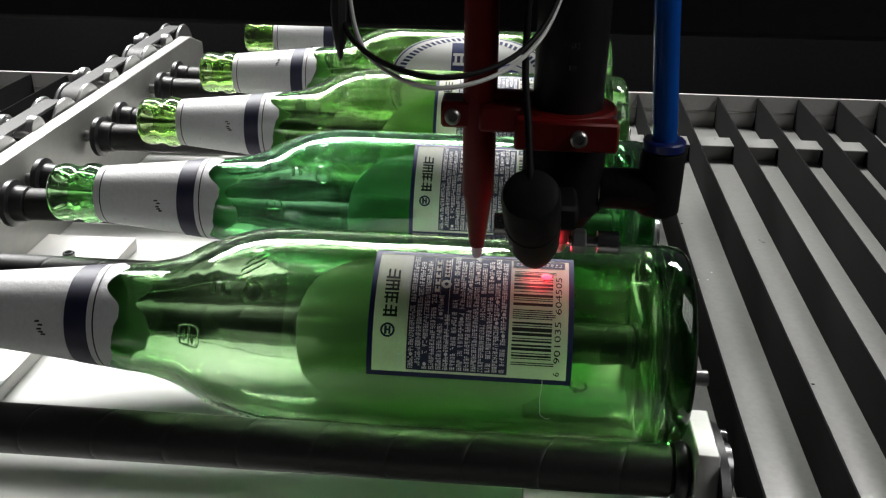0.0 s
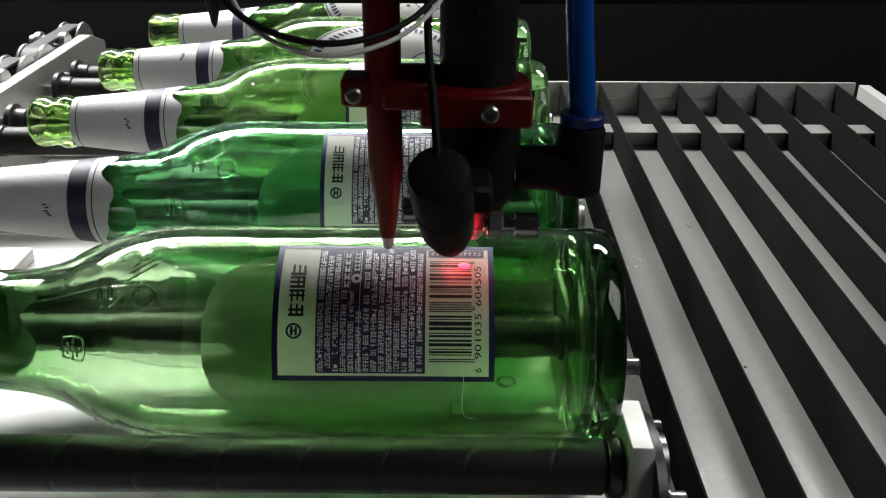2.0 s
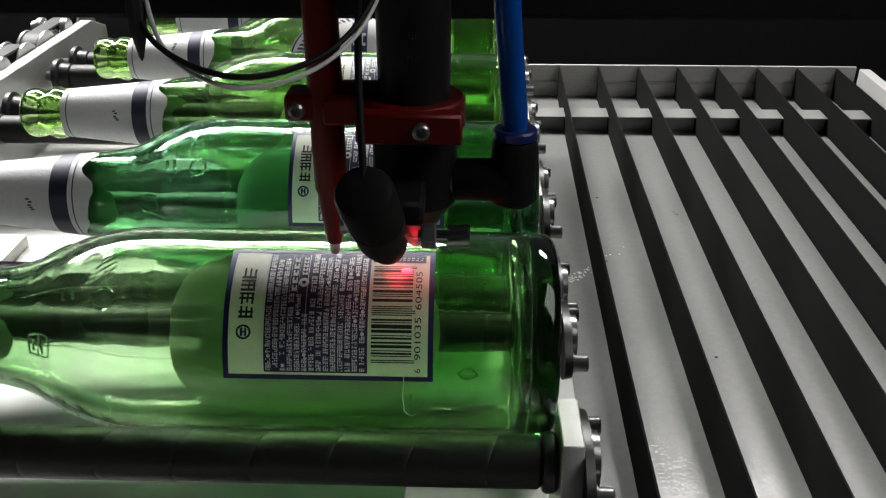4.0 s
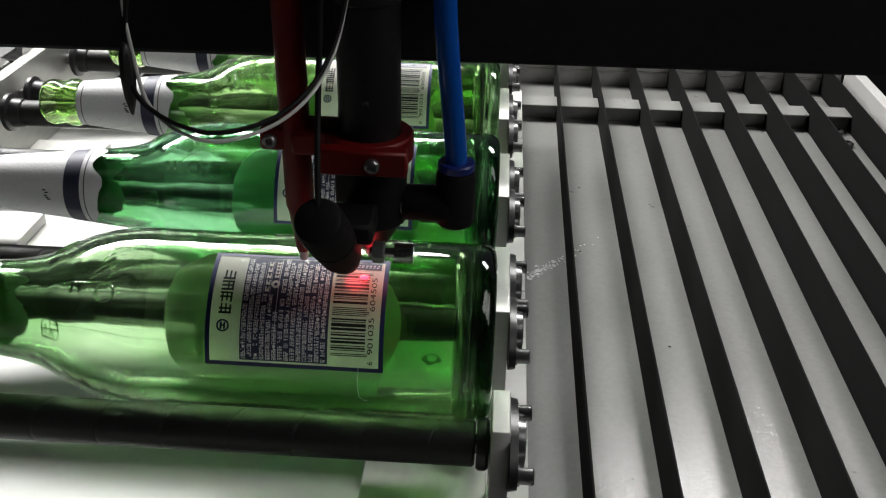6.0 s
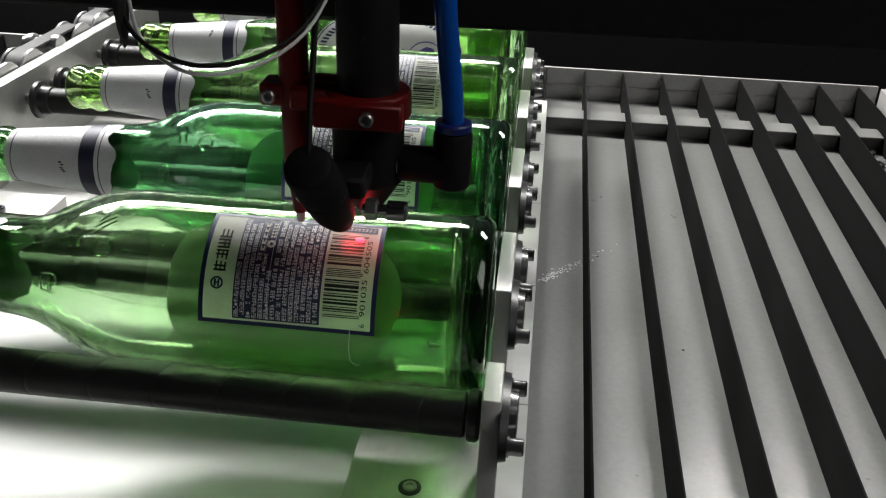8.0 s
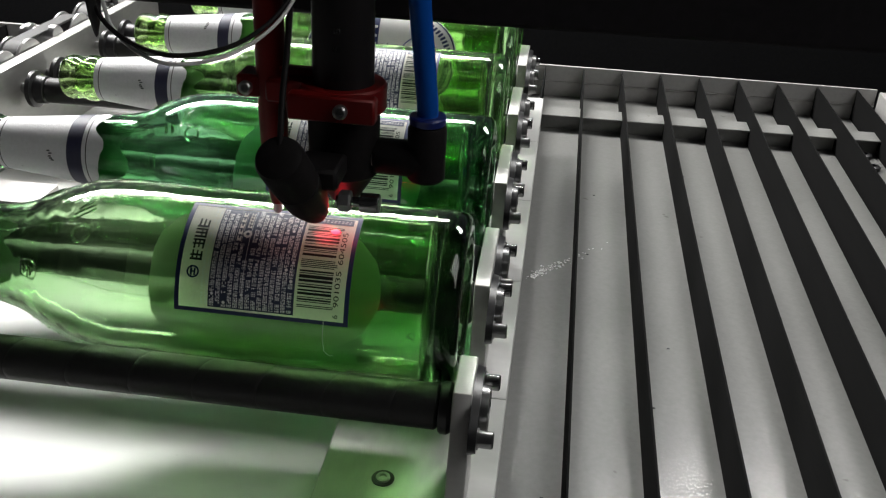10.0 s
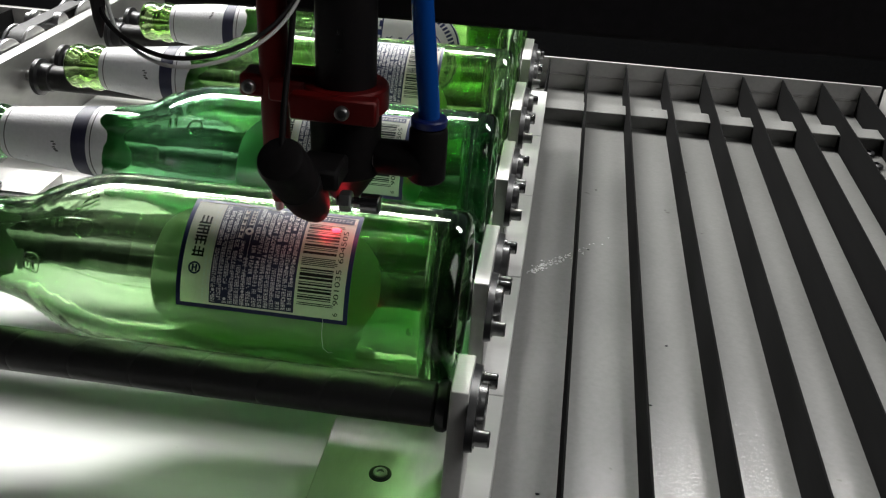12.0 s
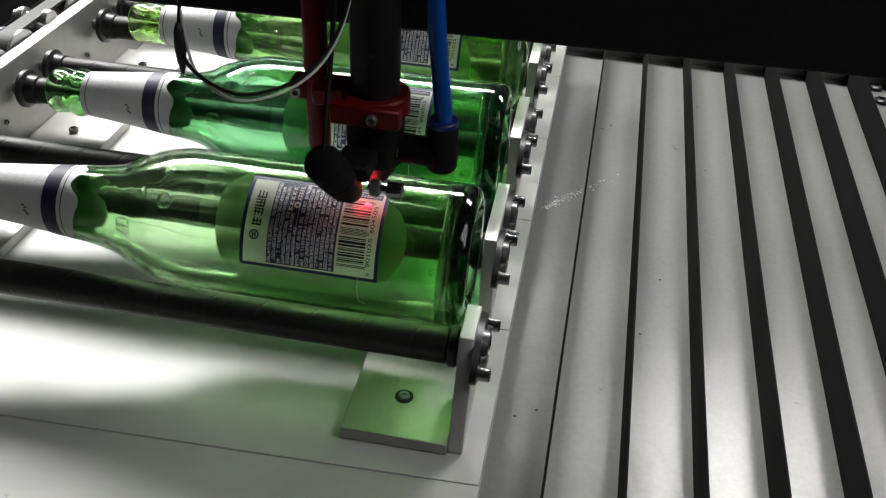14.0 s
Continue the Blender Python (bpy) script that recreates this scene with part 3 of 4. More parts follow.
def back_label(bottle):
    rng = random.Random(4)
    at = label_at
    bm = bmesh.new()
    add_patch(bm, at, 0, 1, 0, 1, 0.00020, 8, 24)
    sheet = part("back_label", bm, PAPER, bottle, "cream paper back label with a navy border")
    bm = bmesh.new()
    b, c = 0.026, 0.036
    add_patch(bm, at, 0, b, 0, 1, 0.00030, 1, 24)
    add_patch(bm, at, 1 - b, 1, 0, 1, 0.00030, 1, 24)
    add_patch(bm, at, b, 1 - b, 0, c, 0.00030, 8, 1)
    add_patch(bm, at, b, 1 - b, 1 - c, 1, 0.00030, 8, 1)
    part("border", bm, NAVY, sheet, "navy printed border")
    bm = bmesh.new()
    add_patch(bm, at, 0.195, 0.688, 0.055, 0.955, 0.00030, 6, 22)
    add_patch(bm, at, 0.698, 0.955, 0.885, 0.955, 0.00030, 4, 3)
    part("text_panel", bm, TEXT_INK, sheet, "dark navy panel of fine print")
    # fine print: pale marks in columns that run round the bottle
    bm = bmesh.new()
    cols = 14
    for k in range(cols):
        u = 0.2035 + k * 0.0343
        wide = 0.0275
        s = 0.068
        stop = 0.945 - 0.06 * rng.random() * (k % 3 > 0)
        while s < stop:
            if 3 <= k <= 5 and 0.60 < s < 0.94 or k == 5 and 0.47 < s < 0.60:
                s += 0.02
                continue
            h = rng.choice((0.013, 0.018, 0.021, 0.023))
            if rng.random() < 0.035:
                ring_patch(bm, at, u + wide / 2, s + 0.012, 0.0005, 0.0095, 0.00045, n=10)
                s += 0.030
                continue
            if rng.random() < 0.95:
                # each mark is a small cluster of strokes, some long, some short
                for q in range(3):
                    if rng.random() < 0.86:
                        uu = u + wide * (q + rng.uniform(-0.05, 0.1)) / 3
                        add_patch(bm, at, uu, uu + wide * 0.17, s + h * rng.choice((0, 0, 0.3)), s + h * rng.choice((0.6, 1.0, 1.0)), 0.00040)
                for q in (0.0, rng.choice((0.35, 0.55)), 0.82):
                    if rng.random() < 0.74:
                        add_patch(bm, at, u + wide * rng.choice((0, 0, 0.35)), u + wide * rng.choice((0.6, 0.95, 0.95)), s + h * q, s + h * (q + 0.17), 0.00042)
            s += h + rng.choice((0.004, 0.005, 0.006))
    for u in (0.3885,):
        add_patch(bm, at, u, u + 0.003, 0.06, 0.95, 0.00040, 1, 20)
    tagged(part("fine_print", bm, TINT, sheet, "pale fine print in columns"), kind="stuff")
    bm = bmesh.new()
    for u0, s0, s1 in ((0.312, 0.63, 0.93), (0.356, 0.76, 0.93)):
        for q in range(5):
            z = s0 + (s1 - s0) * q / 5
            add_patch(bm, at, u0 + 0.004, u0 + 0.028, z + 0.004, z + (s1 - s0) / 5 * 0.45, 0.00040)
            add_patch(bm, at, u0 + 0.004, u0 + 0.011, z, z + (s1 - s0) / 5 * 0.8, 0.00042)
            add_patch(bm, at, u0 + 0.021, u0 + 0.028, z, z + (s1 - s0) / 5 * 0.8, 0.00042)
    ring_patch(bm, at, 0.372, 0.70, 0.010, 0.026, 0.00045, n=8)
    add_patch(bm, at, 0.306, 0.3075, 0.62, 0.94, 0.0004, 1, 6)
    add_patch(bm, at, 0.345, 0.3465, 0.62, 0.94, 0.0004, 1, 6)
    tagged(part("boxed_print", bm, PAPER, sheet, "boxed pale print with a ring mark"), kind="stuff")
    # brand column: four upright blocks of strokes and a round mark
    for i in range(4):
        bm = bmesh.new()
        s = 0.435 + i * 0.098
        for u0, u1, a, b_ in ((0.070, 0.140, 0.0, 0.012), (0.070, 0.140, 0.036, 0.046), (0.070, 0.140, 0.070, 0.080), (0.078, 0.088, 0.0, 0.08), (0.104, 0.113, 0.01, 0.078), (0.128, 0.138, 0.0, 0.07)):
            if rng.random() < 0.88:
                add_patch(bm, at, u0, u1, s + a - 0.003, s + b_ + 0.003, 0.00030)
        tagged(part("brand_glyph", bm, BLACK_INK, sheet, "black brand glyph"), kind="stuff")
    bm = bmesh.new()
    ring_patch(bm, at, 0.098, 0.335, 0.026, 0.036, 0.00030)
    add_patch(bm, at, 0.082, 0.094, 0.305, 0.365, 0.0003)
    add_patch(bm, at, 0.103, 0.113, 0.305, 0.365, 0.0003)
    add_patch(bm, at, 0.082, 0.113, 0.33, 0.343, 0.00032)
    part("round_mark", bm, NAVY, sheet, "round navy mark")
    bm = bmesh.new()
    for u in (0.152, 0.176):
        s = 0.07
        while s < 0.94:
            h = rng.uniform(0.008, 0.016)
            if rng.random() < 0.86 and not (u > 0.17 and 0.33 < s < 0.37):
                add_patch(bm, at, u, u + 0.013, s, s + h * 0.45, 0.00030)
                add_patch(bm, at, u + rng.choice((0, 0.008)), u + 0.005 + rng.choice((0, 0.008)), s, s + h, 0.00031)
            s += h + 0.006
    tagged(part("slogan_print", bm, TINT, sheet, "two lines of grey print"), kind="stuff")
    bm = bmesh.new()
    for a, w in barcode_runs("6901035604505"):
        m = 0.715 / 95
        guard = a < 3 or a > 91 or 45 <= a <= 49
        add_patch(bm, at, 0.705, 0.912 if guard else 0.897, 0.135 + a * m, 0.135 + (a + w * 0.92) * m, 0.00030)
    tagged(part("barcode", bm, BLACK_INK, sheet, "black barcode"), kind="stuff")
    bm = printed_words("6", at, 0.940, 0.062, 0.030, 0.034, 0.00030)
    part("barcode_digit", bm, BLACK_INK, sheet)
    part("barcode_number", printed_words("901035", at, 0.940, 0.155, 0.030, 0.30, 0.00030), BLACK_INK, sheet)
    part("barcode_number", printed_words("604505", at, 0.940, 0.505, 0.030, 0.30, 0.00030), BLACK_INK, sheet)
    bm = bmesh.new()
    for i in range(11):
        u = 0.712 + i * 0.0215
        add_patch(bm, at, u, u + 0.012, 0.905, 0.912, 0.0004)
        add_patch(bm, at, u + rng.uniform(0, 0.008), u + 0.014, 0.922, 0.932, 0.0004)
    tagged(part("notice_print", bm, PAPER, sheet, "pale print on the navy notice"), kind="stuff")


def front_label(bottle):
    """Oval main label on the far side, its pale back seen through the glass."""
    cx, hx, ca, ha = -0.0550, 0.0560, 214.0, 62.0

    def at(u, s, lift):
        return on_glass(cx + hx * u, ca + ha * s, lift)

    def oval(bm, f0, f1, lift, n=64):
        def p(f, i):
            a = 2 * math.pi * i / n
            c, s = math.cos(a), math.sin(a)
            return at(f * math.copysign(abs(c) ** 0.9, c), f * math.copysign(abs(s) ** 0.9, s), lift)
        steps = 8
        rings = [[bm.verts.new(p(f0 + (f1 - f0) * k / steps, i)) for i in range(n)] for k in range(steps + 1)]
        for a, b in zip(rings, rings[1:]):
            for i in range(n):
                bm.faces.new((a[i], a[(i + 1) % n], b[(i + 1) % n], b[i]))

    bm = bmesh.new()
    oval(bm, 0.02, 1.0, 0.00022)
    sheet = part("front_label", bm, FRONT_PAPER, bottle, "pale oval front label with navy print")
    bm = bmesh.new()
    oval(bm, 0.968, 0.988, 0.00034)
    part("oval_border", bm, NAVY, sheet, "thin navy oval border")
    # lace of slanting dashes inside the border
    bm = bmesh.new()
    for i in range(84):
        a = 2 * math.pi * i / 84
        bm.faces.new([bm.verts.new(at(f * math.cos(a + d), f * math.sin(a + d), 0.00034)) for f, d in ((0.86, 0.0), (0.94, 0.025), (0.94, 0.070), (0.86, 0.045))])
    tagged(part("lace_print", bm, NAVY, sheet, "navy lace of small dashes"), kind="stuff")
    bm = bmesh.new()
    add_patch(bm, at, -0.24, -0.05, -0.80, 0.80, 0.00034, 2, 24)
    part("navy_panel", bm, NAVY, sheet, "navy panel across the label")
    for s0 in (-0.62, -0.30, 0.04, 0.36):
        bm = bmesh.new()
        for u0, u1, a, b in ((-0.22, -0.07, 0, 0.05), (-0.22, -0.07, 0.17, 0.22), (-0.20, -0.17, 0, 0.22), (-0.13, -0.10, 0.02, 0.22)):
            add_patch(bm, at, u0, u1, s0 + a, s0 + b, 0.00044, 1, 2)
        tagged(part("brand_glyph", bm, FRONT_PAPER, sheet, "pale brand glyph on navy"), kind="stuff")
    part("beer_word", printed_words("BEER", at, 0.09, -0.15, 0.09, 0.42, 0.00034), TEXT_INK, sheet, "dark word on the label")
    bm = bmesh.new()
    for k in range(7):
        add_patch(bm, at, 0.17, 0.22, -0.28 + 0.08 * k, -0.23 + 0.08 * k, 0.00034)
    tagged(part("small_print", bm, TEXT_INK, sheet, "line of small dark print"), kind="stuff")
    # round picture: plain brown and violet shapes
    bm = bmesh.new()
    ring_patch(bm, at, 0.50, -0.06, 0.01, 0.15, 0.00034, 1.0, 18)
    part("picture_patch", bm, OCHRE, sheet, "brown patch of a printed picture")
    bm = bmesh.new()
    ring_patch(bm, at, 0.52, 0.20, 0.01, 0.11, 0.00036, 1.1, 7)
    ring_patch(bm, at, 0.50, 0.02, 0.25, 0.265, 0.00034, 1.5, 32)
    part("picture_patch", bm, VIOLET, sheet, "violet patch of a printed picture")


def neck_label(bottle):
    rng = random.Random(9)
    n = 72
    xs = [-0.2335, -0.220, -0.205, -0.1955, -0.1875, -0.1800]

    def sleeve(xa, xb, lift, ragged=0.0, steps=4, bm=None):
        bm = bm or bmesh.new()
        rings = []
        for k in range(steps + 1):
            ring = []
            for i in range(n):
                x = xa + (xb - xa) * k / steps
                if ragged and k == steps:
                    x += ragged * (noise.noise(Vector((math.cos(2 * math.pi * i / n) * 2.3, math.sin(2 * math.pi * i / n) * 2.3, 0.7))) * 1.8 + rng.uniform(-0.07, 0.07))
                p = on_glass(x, 360 * i / n, lift)
                ring.append(bm.verts.new(p))
            rings.append(ring)
        for a, b in zip(rings, rings[1:]):
            for i in range(n):
                bm.faces.new((a[i], a[(i + 1) % n], b[(i + 1) % n], b[i]))
        return bm
    wrap = part("neck_label", sleeve(-0.2295, -0.1685, 0.00025, 0.0042, 8), NECK_PAPER, bottle, "white paper neck wrap with a torn edge")
    part("navy_band", sleeve(-0.1855, -0.1765, 0.00040), NECK_NAVY, wrap, "navy band")
    part("thin_line", sleeve(-0.2262, -0.2256, 0.00040), BLACK_INK, wrap, "thin black line")
    part("thin_line", sleeve(-0.1742, -0.1736, 0.00040), BLACK_INK, wrap, "thin black line")
    bm = bmesh.new()
    for deg in range(0, 360, 120):
        for k in range(5):
            d = deg + 4 * k + rng.uniform(0, 2)
            x = -0.1965 + rng.uniform(-0.0012, 0.0012)
            bm.faces.new([bm.verts.new(on_glass(x + a, d + b, 0.0004)) for a, b in ((0, 0), (0.0022, 0.4), (0.0020, 3.0), (0.0003, 2.4))])
    tagged(part("date_print", bm, BLACK_INK, wrap, "small black print"), kind="stuff")


def embossed(bottle, material):
    """Raised strokes moulded into the shoulder."""
    rng = random.Random(12)

    def stroke(bm, pts, r=0.00042):
        tmp = tube_along([on_glass(x, a, 0.0001) for x, a in pts], r, 6, 4)
        me = bpy.data.meshes.new("stroke")
        tmp.to_mesh(me)
        tmp.free()
        bm.from_mesh(me)
        bpy.data.meshes.remove(me)

    for cx, ca in ((-0.1340, 20.5), (-0.1375, 100), (-0.1200, 140)):
        bm = bmesh.new()
        w, h = 0.0036, 6.0
        for line in (((-w, -h), (w, -h), (w, h), (-w, h), (-w, -h)), ((-w * 1.2, 0), (w * 1.2, 0.5)), ((0, -h), (0.0004, h)), ((-w * 0.5, -h * 0.6), (-w * 0.5, h * 0.6)), ((w * 0.5, -h * 0.8), (w * 0.3, h * 0.2))):
            if rng.random() < 0.8 or not bm.verts:
                stroke(bm, [(cx + a, ca + b) for a, b in line])
        part("moulded_mark", bm, material, bottle, "raised glass mark")
    bm = bmesh.new()
    for k in range(4):
        stroke(bm, [(-0.1175 + 0.0012 * k, 56 + 4.5 * k), (-0.1130, 60 + 4.2 * k), (-0.1078 - 0.0008 * k, 66 + 3.0 * k)], 0.00042)
    part("moulded_mark", bm, material, bottle, "raised slanting glass strokes")
    for deg in (54.0, 234.0):
        bm = bmesh.new()
        stroke(bm, [(-0.1580, deg - 1.0), (-0.1480, deg), (-0.1380, deg), (-0.1280, deg + 0.5), (-0.1180, deg), (-0.1060, deg)], 0.00022)
        part("mould_seam", bm, material, bottle, "fine raised mould seam")
    bm = bmesh.new()
    for k in range(14):
        x = -0.140 + 0.0030 * k
        stroke(bm, [(x, -42 + rng.uniform(-3, 3)), (x + rng.uniform(0.0006, 0.0016), -38 + rng.uniform(-3, 3))], 0.0004)
    part("moulded_pips", bm, material, bottle, "row of raised glass pips")
    for x0, x1 in ((-0.1256, -0.1250), (-0.1222, -0.1212)):
        bm = bmesh.new()
        stroke(bm, [(x0, 54.5), ((x0 + x1) / 2, 51), (x1, 47.5)], 0.0008)
        part("moulded_bar", bm, material, bottle, "raised glass bar")
    bm = bmesh.new()
    stroke(bm, [(-0.1105 + 0.0036 * math.cos(radians(a)), 47.6 + 5.6 * math.sin(radians(a))) for a in range(0, 361, 30)], 0.0006)
    part("moulded_ring", bm, material, bottle, "raised glass ring")


def bottle_glass(bottle, material):
    def dense(profile, step):
        out = []
        for (xa, ra), (xb, rb) in zip(profile, profile[1:]):
            n = max(1, int(math.hypot(xb - xa, rb - ra) / step))
            out += [(xa + (xb - xa) * k / n, ra + (rb - ra) * k / n) for k in range(n)]
        return out + [profile[-1]]

    outer, inner = dense(OUTER, 0.004), dense(INNER, 0.0025)
    seg = 120
    bm = lathe([(-(x - 0.0425), r) for x, r in outer] + [(-(x - 0.0425), r) for x, r in inner], (0.0425, 0, 0), (-1, 0, 0), seg)
    # the inner wall is blown, not moulded: its thickness wanders, most of all in the shoulder
    bm.verts.ensure_lookup_table()
    for v in bm.verts[1 + (len(outer) - 1) * seg:]:
        x, r = v.co.x, math.hypot(v.co.y, v.co.z)
        if r < 0.011:
            continue
        shoulder = math.exp(-((x + 0.132) / 0.022) ** 2)
        base = max(0.0, min(1.0, (x - 0.005) / 0.025))
        amount = 0.00003 + 0.00013 * shoulder + 0.00012 * base
        d = noise.noise(Vector((x * 45, v.co.y * 75, v.co.z * 75))) + (0.25 + 0.4 * shoulder) * noise.noise(Vector((x * 130, v.co.y * 190, v.co.z * 190 + 3)))
        k = 1 - amount * (0.6 + d) / r
        v.co.y *= k
        v.co.z *= k
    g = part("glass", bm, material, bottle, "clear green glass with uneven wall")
    g.data.set_sharp_from_angle(angle=radians(80))
    # knurled ring of small pips round the heel
    bm = bmesh.new()
    for i in range(60):
        a = 6.0 * i
        r = 0.0352
        c = Vector((0.0401, -r * math.cos(radians(a)), r * math.sin(radians(a))))
        m = Matrix.Translation(c) @ Matrix.Diagonal((0.0011, 0.0009, 0.0009, 1))
        bmesh.ops.create_icosphere(bm, subdivisions=1, radius=1, matrix=m)
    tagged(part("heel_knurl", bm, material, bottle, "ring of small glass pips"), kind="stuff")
    return g


def beer_bottle(material):
    b = thing("beer_bottle")
    bottle_glass(b, material)
    back_label(b)
    front_label(b)
    neck_label(b)
    embossed(b, material)
    return b


# pale scratch on the first bottle, built as a thin raised cord
thread = [on_glass(-0.0098 + 0.0002 * math.sin(k), 13 - 3.0 * k, 0.0006) for k in range(9)] + [on_glass(-0.0075, -14.5, 0.0006), on_glass(-0.0060, -13.0, 0.0008)]
WORDS = "empty green glass beer bottle on black rollers, "
first = tagged(beer_bottle(GREEN), WORDS + "under the head", "bottle", "bottles on the rollers")
part("loose_fibre", tube_along(thread, 0.00011, 5, 4), SCRATCH, first, "pale loose fibre on the glass")
turns = ((1, 3.0, 0.0005, GREEN_DEEP, "deep green"), (2, -4.0, 0.0, GREEN_PALE, "yellowish green neck"), (3, 205.0, 0.0, GREEN_PALE, "main label turned up"), (4, 150.0, 0.0, GREEN_PALE, "last of the row"))
for k, deg, dx, material, words in turns:
    ob = copy_thing(first, pose(dx, k * P, 0, deg, 0, 0))
    tagged(ob, WORDS + words, "bottle", "bottles on the rollers")
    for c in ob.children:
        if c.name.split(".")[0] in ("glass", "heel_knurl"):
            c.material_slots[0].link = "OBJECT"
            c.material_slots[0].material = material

# ---- laser head ----
LIFT = 0.0020
HX, HY = -0.0065, -0.0125
head = thing("laser_head", (0, 0, LIFT))
tagged(head, "black laser head with dark red clamp and blue air tube", "laser head")
part("lens_tube", lathe([(0, 0), (0, 0.0100), (0.001, 0.0112), (0.060, 0.0112), (0.061, 0.0122), (0.066, 0.0122), (0.067, 0.0112), (0.20, 0.0112), (0.20, 0)], (HX, HY, 0.080), (HX, HY, 1), 40), BLACK_TUBE, head, "black lens tube with faint markings")
part("nozzle_body", lathe([(0, 0), (0, 0.0040), (0.002, 0.0058), (0.012, 0.0122), (0.013, 0.0132), (0.036, 0.0134), (0.037, 0.0125), (0.037, 0)], (HX, HY, 0.0455), (HX, HY, 1), 40), BLACK_PLASTIC, head, "black nozzle body")
part("nozzle_tip", lathe([(0, 0), (0, 0.0018), (0.001, 0.0026), (0.0045, 0.0038), (0.005, 0.0038), (0.005, 0)], (HX, HY, 0.0412), (HX, HY, 1), 24), ALU_DARK, head, "small metal nozzle tip")
for z in (0.1065, 0.1130):
    bm = bmesh.new()
    for q in range(3):
        a = radians(264 + 4.5 * q + (2 if z > 0.11 else 0))
        r = 0.01132
        bm.faces.new([bm.verts.new((HX + r * math.cos(a + da), HY + r * math.sin(a + da), z + dz)) for da, dz in ((0, 0), (0.05, 0.0003), (0.05, 0.0022), (0.0, 0.0018))])
    part("marking", bm, STEEL, head, "faint grey marking")
# red clamp: ring, lug and the arm that holds the focus pen
bm = lathe([(0, 0.0114), (0, 0.0150), (0.0008, 0.0158), (0.0092, 0.0158), (0.010, 0.0150), (0.010, 0.0114), (0, 0.0114)], (HX, HY, 0.0830), (HX, HY, 1), 40)
box((HX - 0.0165, HY - 0.0185, 0.0833), (HX + 0.0150, HY - 0.0120, 0.0927), 0.0008, bm)
part("clamp_ring", bm, RED, head, "dark red anodised clamp ring")
bm = box((-0.0345, HY - 0.006, 0.0845), (HX - 0.0130, HY + 0.005, 0.0930), 0.0010)
box((-0.0470, HY - 0.0010, 0.0838), (-0.0262, HY + 0.0110, 0.0925), 0.0010, bm)
box((-0.0330, HY - 0.0005, 0.0930), (HX - 0.0100, HY + 0.004, 0.0965), 0.0008, bm)
part("clamp_arm", bm, RED, head, "dark red clamp arm")
for x, y in ((HX + 0.003, HY - 0.0185), (-0.0430, HY - 0.0010)):
    bm = bmesh.new()
    cut_hex_bolt(bm, (x, y, 0.0880), (0, -1, 0), 0.0026, 0.0024)
    part("clamp_screw", bm, ALU_DARK, head, "steel socket screw")
PX, PY = -0.0345, -0.0105
pen = part("focus_pen", lathe([(0, 0), (0, 0.0022), (0.0015, 0.0027), (0.018, 0.0046), (0.020, 0.0053), (0.052, 0.0055), (0.16, 0.0055), (0.16, 0)], (PX + 0.0005, PY, 0.0405), (PX - 0.0012, PY + 0.004, 0.20), 32), RED, head, "dark red tapered focus pen")
part("pen_tip", lathe([(0, 0), (0, 0.0009), (0.0006, 0.0016), (0.0045, 0.0021), (0.0045, 0)], (PX + 0.0005, PY, 0.0362), (PX + 0.0005, PY, 1), 20), WHITE_TIP, pen, "pale metal tip")
# aiming light: a thick black barrel that leans towards the spot
A, B = Vector((-0.0178, -0.0600, 0.0815)), Vector((-0.0142, -0.0270, 0.0462))
h = (B - A).length
part("aiming_barrel", lathe([(0, 0), (0, 0.0060), (0.001, 0.0078), (0.003, 0.0085), (0.018, 0.0085), (0.0185, 0.0080), (0.021, 0.0080), (0.0215, 0.0084), (h - 0.012, 0.0078), (h - 0.003, 0.0058), (h, 0.0048), (h, 0.003), (h - 0.002, 0.0026), (h - 0.002, 0)], A, B, 36), BLACK_PLASTIC, head, "black aiming light barrel")
part("barrel_bracket", box((HX - 0.012, HY - 0.030, 0.0620), (HX + 0.004, HY - 0.0118, 0.0700), 0.0012), BLACK_PLASTIC, head, "black bracket")
cord = tube_along([A + Vector((0, 0.003, 0.001)), (-0.0192, -0.0470, 0.097), (-0.0208, -0.0330, 0.112), (-0.0202, -0.0240, 0.145), (-0.0180, -0.0190, 0.195)], 0.0011)
part("barrel_cord", cord, BLACK_PLASTIC, head, "black cord")
# adjusting screws of the barrel's yoke
for x0, x1, z in ((HX + 0.0020, HX + 0.0178, 0.0555), (HX - 0.0130, HX - 0.0215, 0.0600)):
    s = 1 if x1 > x0 else -1
    bm = bmesh.new()
    lathe([(0, 0), (0, 0.0018), (abs(x1 - x0) - 0.0068, 0.0018), (abs(x1 - x0) - 0.0068, 0.0036), (abs(x1 - x0) - 0.0004, 0.0037), (abs(x1 - x0), 0.0033), (abs(x1 - x0), 0)], (x0, HY - 0.022, z), (x0 + s, HY - 0.022, z), 22, bm)
    part("thumb_screw", bm, STEEL, head, "knurled steel thumb screw")
    part("lock_nut", rod((x0 + s * 0.001, HY - 0.022, z), (x0 + s * 0.0055, HY - 0.022, z), 0.0040, 0.0005, 6), ALU_DARK, head, "bright lock nut")
